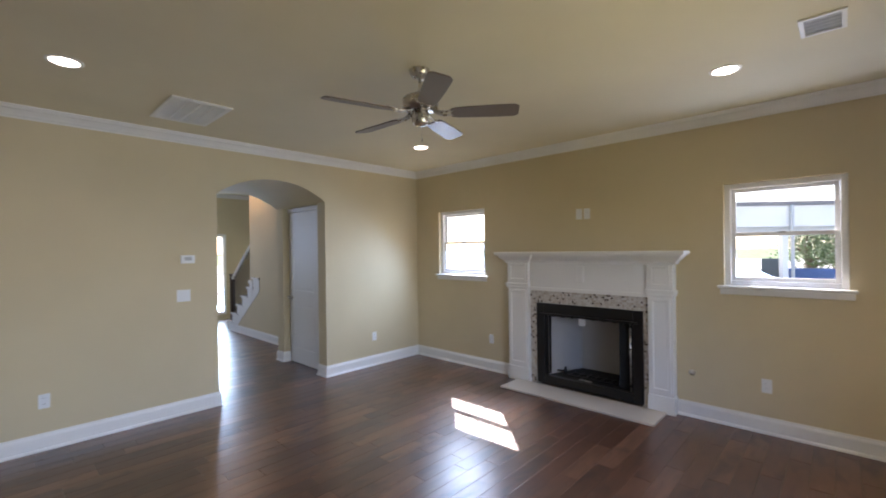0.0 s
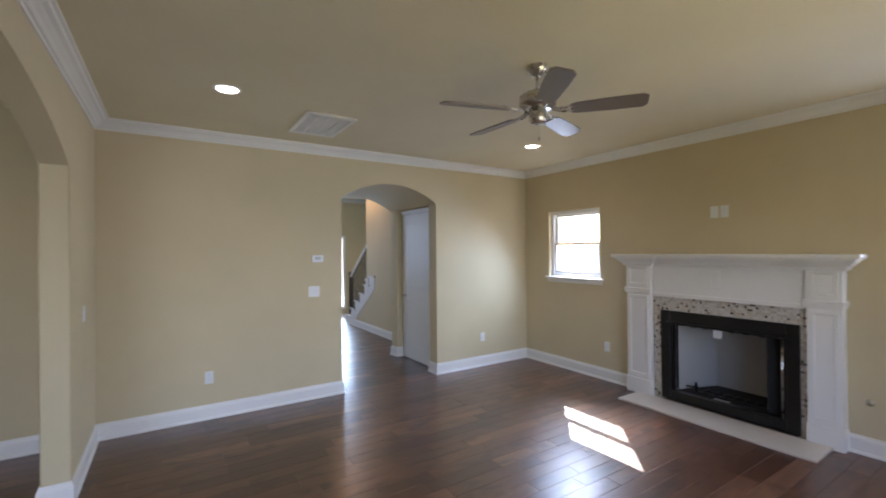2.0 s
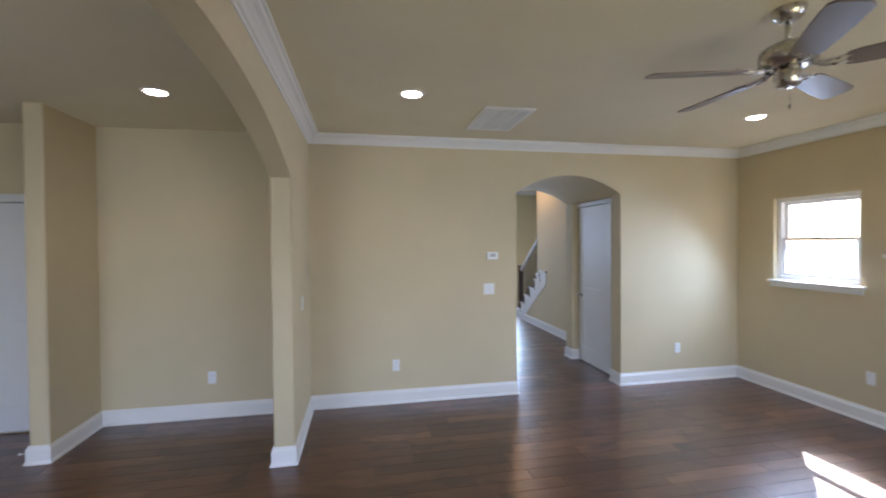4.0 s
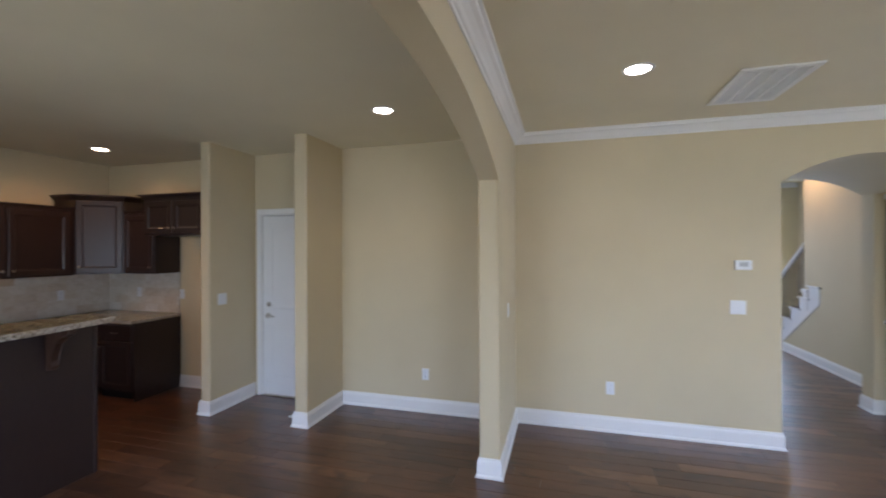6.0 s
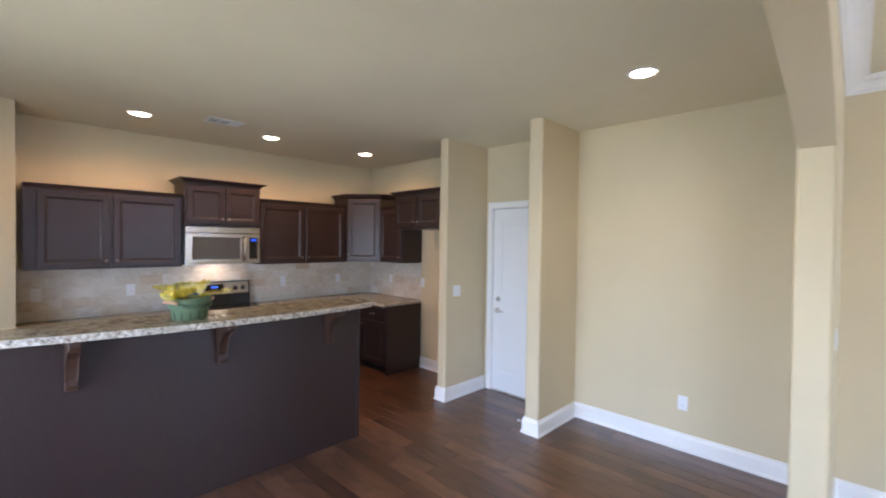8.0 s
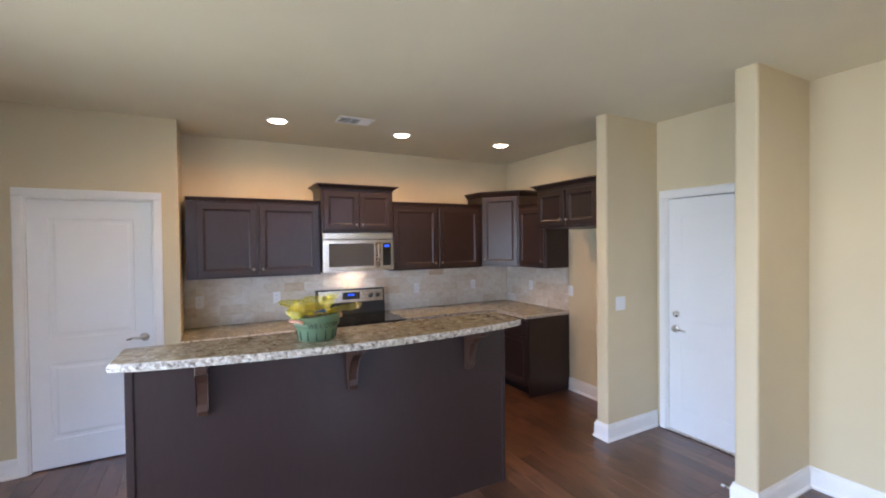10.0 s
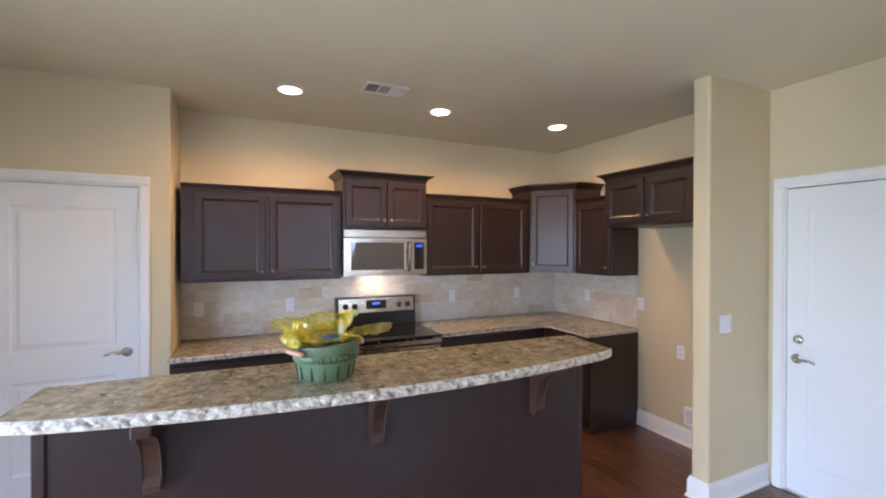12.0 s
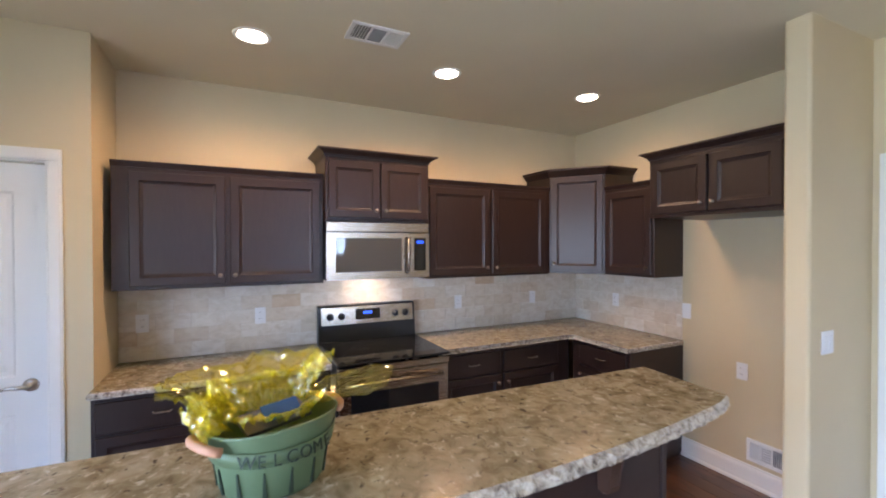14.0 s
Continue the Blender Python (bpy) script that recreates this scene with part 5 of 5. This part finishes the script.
for k in range(n):
    j = (k + 1) % n
    bm.faces.new((lo[k][1], lo[j][1], hi[j][1], hi[k][1]))
    bm.faces.new((lo[k][0], lo[j][0], lo[j][1], lo[k][1]))
    bm.faces.new((hi[k][0], hi[j][0], hi[j][1], hi[k][1]))
part("band", bm, BASKET, shell, "", True)
# lettering round the front of the band
word = "WELCOME"
for i, ch in enumerate(word):
    cu = bpy.data.curves.new("letter", "FONT")
    cu.body, cu.size, cu.extrude, cu.align_x = ch, 0.031, 0.0008, "CENTER"
    tmp = bpy.data.objects.new("letter_tmp", cu)
    scene.collection.objects.link(tmp)
    bpy.context.view_layer.update()
    me = bpy.data.meshes.new_from_object(tmp.evaluated_get(bpy.context.evaluated_depsgraph_get()))
    bpy.data.objects.remove(tmp)
    me.materials.clear()
    me.materials.append(INK)
    a = radians(-15 + (i - 3) * 12.0)
    x, y = 0.96 * math.cos(a), math.sin(a)
    nrm = Vector((x / 0.92, y, 0)).normalized()
    ob = new("letter", me)
    ob.parent = shell
    yaw = math.degrees(math.atan2(nrm.y, nrm.x)) + 90
    ob.matrix_local = Matrix.Translation((x * 0.1235, y * 0.1235, 0.074)) @ pose(0, 0, 0, 81, 0, yaw)
for s in (-1, 1):
    pts = [(0.045 * math.cos(q), s * (0.122 + 0.024 * math.sin(q)), 0.104 + 0.010 * math.sin(q)) for q in [math.pi * k / 8 for k in range(9)]]
    part("handle", tube(pts, 0.0085, 8), TERRACOTTA, bk, "light wooden handle", True)


def crumpled(name, seed, r0, r1, z0, z1, a0_, a1_, flop=0.0, crease=1.0, point=0.0, nu=44, nv=14):
    """A crinkled sheet of cellophane fanning out of the basket."""
    bm = bmesh.new()
    rows = []
    for i in range(nu + 1):
        u = i / nu
        a = a0_ + (a1_ - a0_) * u
        tip = 1 + 0.16 * noise.noise(Vector((a * 1.7, seed * 3.1, 0.0))) + 0.05 * noise.noise(Vector((a * 9, seed, 2.0)))
        tip *= 1 - point * (2 * u - 1) ** 2
        row = []
        for j in range(nv + 1):
            s = j / nv
            r = r0 + (r1 - r0) * s * tip
            z = z0 + (z1 - z0) * math.sin(s * math.pi * 0.5) * tip - flop * s * s
            n1 = noise.noise(Vector((a * 3 + seed, s * 3, seed * 2.0)))
            n2 = noise.noise(Vector((a * 7.5 + seed, s * 5, 5.0)))
            n3 = abs(noise.noise(Vector((a * 9, s * 9, seed + 9.0))))
            r += crease * (0.020 * n1 + 0.016 * n2) * s
            z += crease * (0.014 * n2 - 0.026 * n3) * (0.3 + s)
            row.append(bm.verts.new((0.84 * r * math.cos(a), r * math.sin(a), max(z, 0.09))))
        rows.append(row)
    for a, b in zip(rows, rows[1:]):
        for j in range(nv):
            bm.faces.new((a[j], a[j + 1], b[j + 1], b[j]))
    return part(name, bm, CELLO, bk, "crinkled yellow cellophane")


crumpled("cellophane", 1, 0.095, 0.195, 0.120, 0.205, radians(105), radians(262), 0.0, 0.9)
crumpled("cellophane", 2, 0.060, 0.105, 0.120, 0.222, radians(62), radians(112), 0.0, 1.7)
crumpled("cellophane", 3, 0.095, 0.285, 0.130, 0.165, radians(52), radians(112), 0.012, 0.45, 0.45, 28, 14)
crumpled("cellophane", 4, 0.100, 0.142, 0.130, 0.145, radians(232), radians(285), 0.01, 1.2)
crumpled("cellophane", 5, 0.055, 0.115, 0.120, 0.205, radians(214), radians(262), 0.0, 1.7)
crumpled("cellophane", 6, 0.040, 0.104, 0.124, 0.152, radians(-85), radians(80), 0.0, 0.9)
crumpled("cellophane", 7, 0.030, 0.125, 0.122, 0.168, radians(120), radians(235), 0.0, 1.2)
crumpled("cellophane", 8, 0.070, 0.140, 0.124, 0.180, radians(95), radians(265), 0.0, 1.5)
crumpled("cellophane", 9, 0.090, 0.150, 0.126, 0.160, radians(205), radians(285), 0.0, 1.5)
bm = boxes((-0.020, 0.020, -0.034, 0.034, -0.003, 0.003), bev=0.001)
bmesh.ops.transform(bm, matrix=pose(0.030, -0.002, 0.139, 6, 22, -12), verts=bm.verts)
part("packet", bm, BLUECARD, bk, "blue packet inside the basket")
bm = boxes((-0.032, 0.032, -0.062, 0.062, -0.004, 0.004), bev=0.001)
bmesh.ops.transform(bm, matrix=pose(0.022, -0.012, 0.126, 4, 14, -6), verts=bm.verts)
part("packet", bm, DARKCARD, bk, "dark packet inside the basket")

# ---- outdoors ----
bm = boxes((-300, 300, -300, 300, -0.45, -0.25))
tagged(part("ground", bm, GRASS), "green lawn around the house", "ground", kind="structure")
# made-up pale ground: keeps the window views white and bounces sun indoors
bm = boxes((4.6, 70.0, -30.0, 60.0, -0.25, -0.20), (-10.0, 4.6, 11.2, 60.0, -0.25, -0.20))
tagged(part("driveway", bm, CONCRETE), "pale concrete sheet added to whiten the window views", "driveway", kind="structure")
PM = pose(16.2, 2.9, 0.10, 0, 0, 40)
bm = boxes((-0.6, 7.0, -9.0, 3.0, -0.5, 0.0))
bmesh.ops.transform(bm, matrix=PM, verts=bm.verts)
tagged(part("patio_slab", bm, CONCRETE), "pale concrete patio next door", "patio", kind="structure")

nb = thing("neighbour_porch", PM, "white covered porch of the house next door", "porch")
part("roof", prism([(-0.35, 2.72), (6.0, 3.10), (6.0, 3.3), (-0.35, 2.86)], "y", -9.0, 3.2), SHINGLE, nb, "grey shingle roof")
part("fascia", boxes((-0.30, -0.10, -9.0, 3.1, 2.06, 2.72)), SIDING, nb, "white fascia board")
part("beam", boxes((-0.15, 0.15, -9.0, 3.1, 1.90, 2.06)), PLATE_GREY, nb, "grey porch beam")
for y in (-6.6, -4.2, -1.75, 1.1):
    part("post", boxes((-0.08, 0.10, y - 0.09, y + 0.09, 0.0, 1.90), (-0.12, 0.14, y - 0.13, y + 0.13, 0.0, 0.18), bev=0.006), TRIM, nb, "square white porch post")


part("downspout", boxes((-0.42, -0.34, -1.79, -1.71, 0.0, 2.74), bev=0.01), PLATE_GREY, nb, "grey downspout at the porch corner")


def patio_chair(m):
    t = thing("patio_chair", m, "dark metal patio armchair on the porch next door", "chair", "patio chairs")
    for x in (-0.25, 0.25):
        for y in (-0.24, 0.24):
            part("leg", tube([(x, y, 0), (x * 0.95, y * 0.9, 0.42)], 0.018, 8), CHAIRMETAL, t)
        part("armrest", boxes((x - 0.025, x + 0.025, -0.25, 0.24, 0.62, 0.65), bev=0.006), CHAIRMETAL, t)
    part("seat", boxes((-0.25, 0.25, -0.24, 0.24, 0.41, 0.46), bev=0.012), CHAIRMETAL, t)
    bm = boxes((-0.24, 0.24, -0.02, 0.02, 0.0, 0.58), bev=0.012)
    bmesh.ops.transform(bm, matrix=pose(0, 0.24, 0.46, -10), verts=bm.verts)
    part("backrest", bm, CHAIRMETAL, t)
    return t


patio_chair(PM @ pose(0.8, -1.85, 0, 0, 0, 60))
for x, y, w, hh in ((0.8, -0.90, 0.75, 0.60), (0.9, -3.3, 1.5, 0.52)):
    t = thing("patio_sofa", PM @ pose(x, y, 0.0, 0, 0, 60), "patio seat with a navy blue cushion next door", "patio seat", "patio seats")
    part("frame", boxes((-w / 2, w / 2, -0.3, 0.3, 0.0, 0.30), bev=0.02), CHAIRMETAL, t)
    part("cushion", boxes((-w / 2, w / 2, -0.32, 0.3, 0.30, hh + 0.14), bev=0.05, seg=3), NAVY, t)


def tree(x, y, hgt, seed):
    rnd = random.Random(seed)
    t = thing("tree", pose(x, y, -0.3), "leafy green tree beyond the porch", "tree", "trees next door")
    bm = tube([(0, 0, 0), (0.05, 0.02, hgt * 0.3), (0.0, 0.1, hgt * 0.6), (0.1, 0.05, hgt * 0.9)], [0.2, 0.16, 0.1, 0.03], 9)
    tips = []
    for k in range(9):
        a, z = rnd.uniform(0, 6.28), hgt * rnd.uniform(0.25, 0.75)
        e = Vector((math.cos(a), math.sin(a), 0.5)) * hgt * rnd.uniform(0.18, 0.3)
        tube([(0, 0, z), e * 0.5 + Vector((0, 0, z)), e + Vector((0, 0, z + 0.1))], [0.06, 0.04, 0.015], 6, bm)
        tips += [e * f + Vector((0, 0, z)) for f in (0.5, 0.75, 1.0)]
    part("trunk", bm, BARK, t)
    bm = bmesh.new()
    for p in tips + [Vector((0, 0, hgt * 0.95))]:
        for _ in range(90):
            c = p + Vector((rnd.gauss(0, 0.42), rnd.gauss(0, 0.42), rnd.gauss(0, 0.34)))
            u = Vector((rnd.gauss(0, 1), rnd.gauss(0, 1), rnd.gauss(0, 1))).normalized()
            v = u.orthogonal().normalized()
            s = rnd.uniform(0.05, 0.10)
            q = [bm.verts.new(c + u * s), bm.verts.new(c + v * s * 0.5), bm.verts.new(c - u * s), bm.verts.new(c - v * s * 0.5)]
            bm.faces.new(q)
    part("crown", bm, LEAF, t)


tree(27.0, 1.35, 2.9, 1)
tree(30.0, 0.4, 3.2, 2)
tree(24.0, -3.6, 3.0, 3)

# ---- backsplash tiles ----
shared = {}


def piece(w, h, th, bev, key):
    """A thin slab of size w (x) by h (z), back at y 0, front at -th, bevelled; one mesh for all alike."""
    k = (key, round(w, 4), round(h, 4))
    if k not in shared:
        me = bpy.data.meshes.new(key)
        b = bev
        vs = [(0, 0, 0), (w, 0, 0), (w, 0, h), (0, 0, h), (0, -th + b, 0), (w, -th + b, 0), (w, -th + b, h), (0, -th + b, h), (b, -th, b), (w - b, -th, b), (w - b, -th, h - b), (b, -th, h - b)]
        fs = [(0, 3, 2, 1)] + [(i, (i + 1) % 4, 4 + (i + 1) % 4, 4 + i) for i in range(4)] + [(4 + i, 4 + (i + 1) % 4, 8 + (i + 1) % 4, 8 + i) for i in range(4)] + [(8, 9, 10, 11)]
        me.from_pydata(vs, [], fs)
        shared[k] = me
    return shared[k]


def backsplash(m, length, z0, z1, seed, label):
    t = thing("backsplash", m, label, "backsplash", kind="structure")
    part("mortar_bed", boxes((0, length, -0.006, -0.001, z0, z1)), GROUT, t)
    rnd = random.Random(seed)
    rows = 5
    th = (z1 - z0) / rows
    tw = 0.200
    for r in range(rows):
        x = -tw / 2 if r % 2 else 0.0
        while x < length - 0.01:
            a, b = max(x, 0), min(x + tw, length)
            if b - a > 0.015:
                me = piece(b - a - 0.002, th - 0.002, 0.0062 + 0.0005 * rnd.randrange(3), 0.0008, "tile%d" % rnd.randrange(3))
                if not me.materials:
                    me.materials.append(TRAV)
                o = new("tile", me)
                o.parent = t
                o.location = (a + 0.001, -0.002 - 0.0004 * rnd.randrange(4), z0 + r * th + 0.001)
            x += tw
    return t


backsplash(pose(KX, 1.087, 0, 0, 0, 90), NY - 1.087 - 0.001, CZ + 0.002, 1.374, 1, "tumbled travertine tile backsplash behind the stove")
backsplash(pose(KX + 0.014, NY, 0), -4.772 - KX - 0.014, CZ + 0.002, 1.384, 2, "tumbled travertine tile backsplash beside the corner")

# ---- floor planks ----
bm = boxes((KX - T, EX + T, SY - T, NY + 0.16, -0.20, -0.013), (a0 - 0.14, 3.0, NY + 0.16, 6.20, -0.20, -0.013), (0.3, 4.4, 6.20, 10.94, -0.20, -0.013))
floor = tagged(part("floor", bm, SUBFLOOR), "dark hand-scraped hardwood plank floor", "floor", kind="structure")
PWID = 0.127
rnd = random.Random(11)
far_v, far_f = [], []


def plank_mesh(length):
    k = ("plank", length)
    if k not in shared:
        me = bpy.data.meshes.new("plank")
        w, b, g = PWID, 0.0015, 0.0005
        x0, x1, y0, y1 = g, length - g, g, w - g
        vs = [(x0, y0, -0.013), (x1, y0, -0.013), (x1, y1, -0.013), (x0, y1, -0.013), (x0, y0, -b), (x1, y0, -b), (x1, y1, -b), (x0, y1, -b), (x0 + b, y0 + b, 0), (x1 - b, y0 + b, 0), (x1 - b, y1 - b, 0), (x0 + b, y1 - b, 0)]
        fs = [(0, 3, 2, 1)] + [(i, (i + 1) % 4, 4 + (i + 1) % 4, 4 + i) for i in range(4)] + [(4 + i, 4 + (i + 1) % 4, 8 + (i + 1) % 4, 8 + i) for i in range(4)] + [(8, 9, 10, 11)]
        me.from_pydata(vs, [], fs)
        me.materials.append(FLOORWOOD)
        shared[k] = me
    return shared[k]


count = 0
y = SY - 0.01
while y < 10.80:
    if y < NY + 0.1:
        x0, x1 = KX, EX
    elif y < 6.15:
        x0, x1 = a0 - 0.02, 2.84
    else:
        x0, x1 = 0.44, 4.22
    x = x0 - rnd.choice((0.0, 0.2, 0.4, 0.6))
    while x < x1:
        length = rnd.choice((0.4, 0.6, 0.8, 1.0, 1.2, 1.5))
        a, b = max(x, x0), min(x + length, x1)
        q = round(b - a, 3)
        if q > 0.03:
            near = 0.6 < y < 4.88 and -3.4 < (a + b) / 2 < 3.9 and count < 300
            if near:
                o = new("plank", plank_mesh(q))
                o.parent = floor
                o.location = (a, y, 0)
                count += 1
            else:
                me = plank_mesh(q)
                n0 = len(far_v)
                far_v += [(v.co.x + a, v.co.y + y, v.co.z) for v in me.vertices]
                far_f += [[n0 + i for i in p.vertices] for p in me.polygons]
        x += length
    y += PWID
me = bpy.data.meshes.new("far_planks")
me.from_pydata(far_v, [], far_f)
me.materials.append(FLOORWOOD)
o = new("far_planks", me)
o.parent = floor
tagged(o, "dark hardwood planks", kind="stuff")
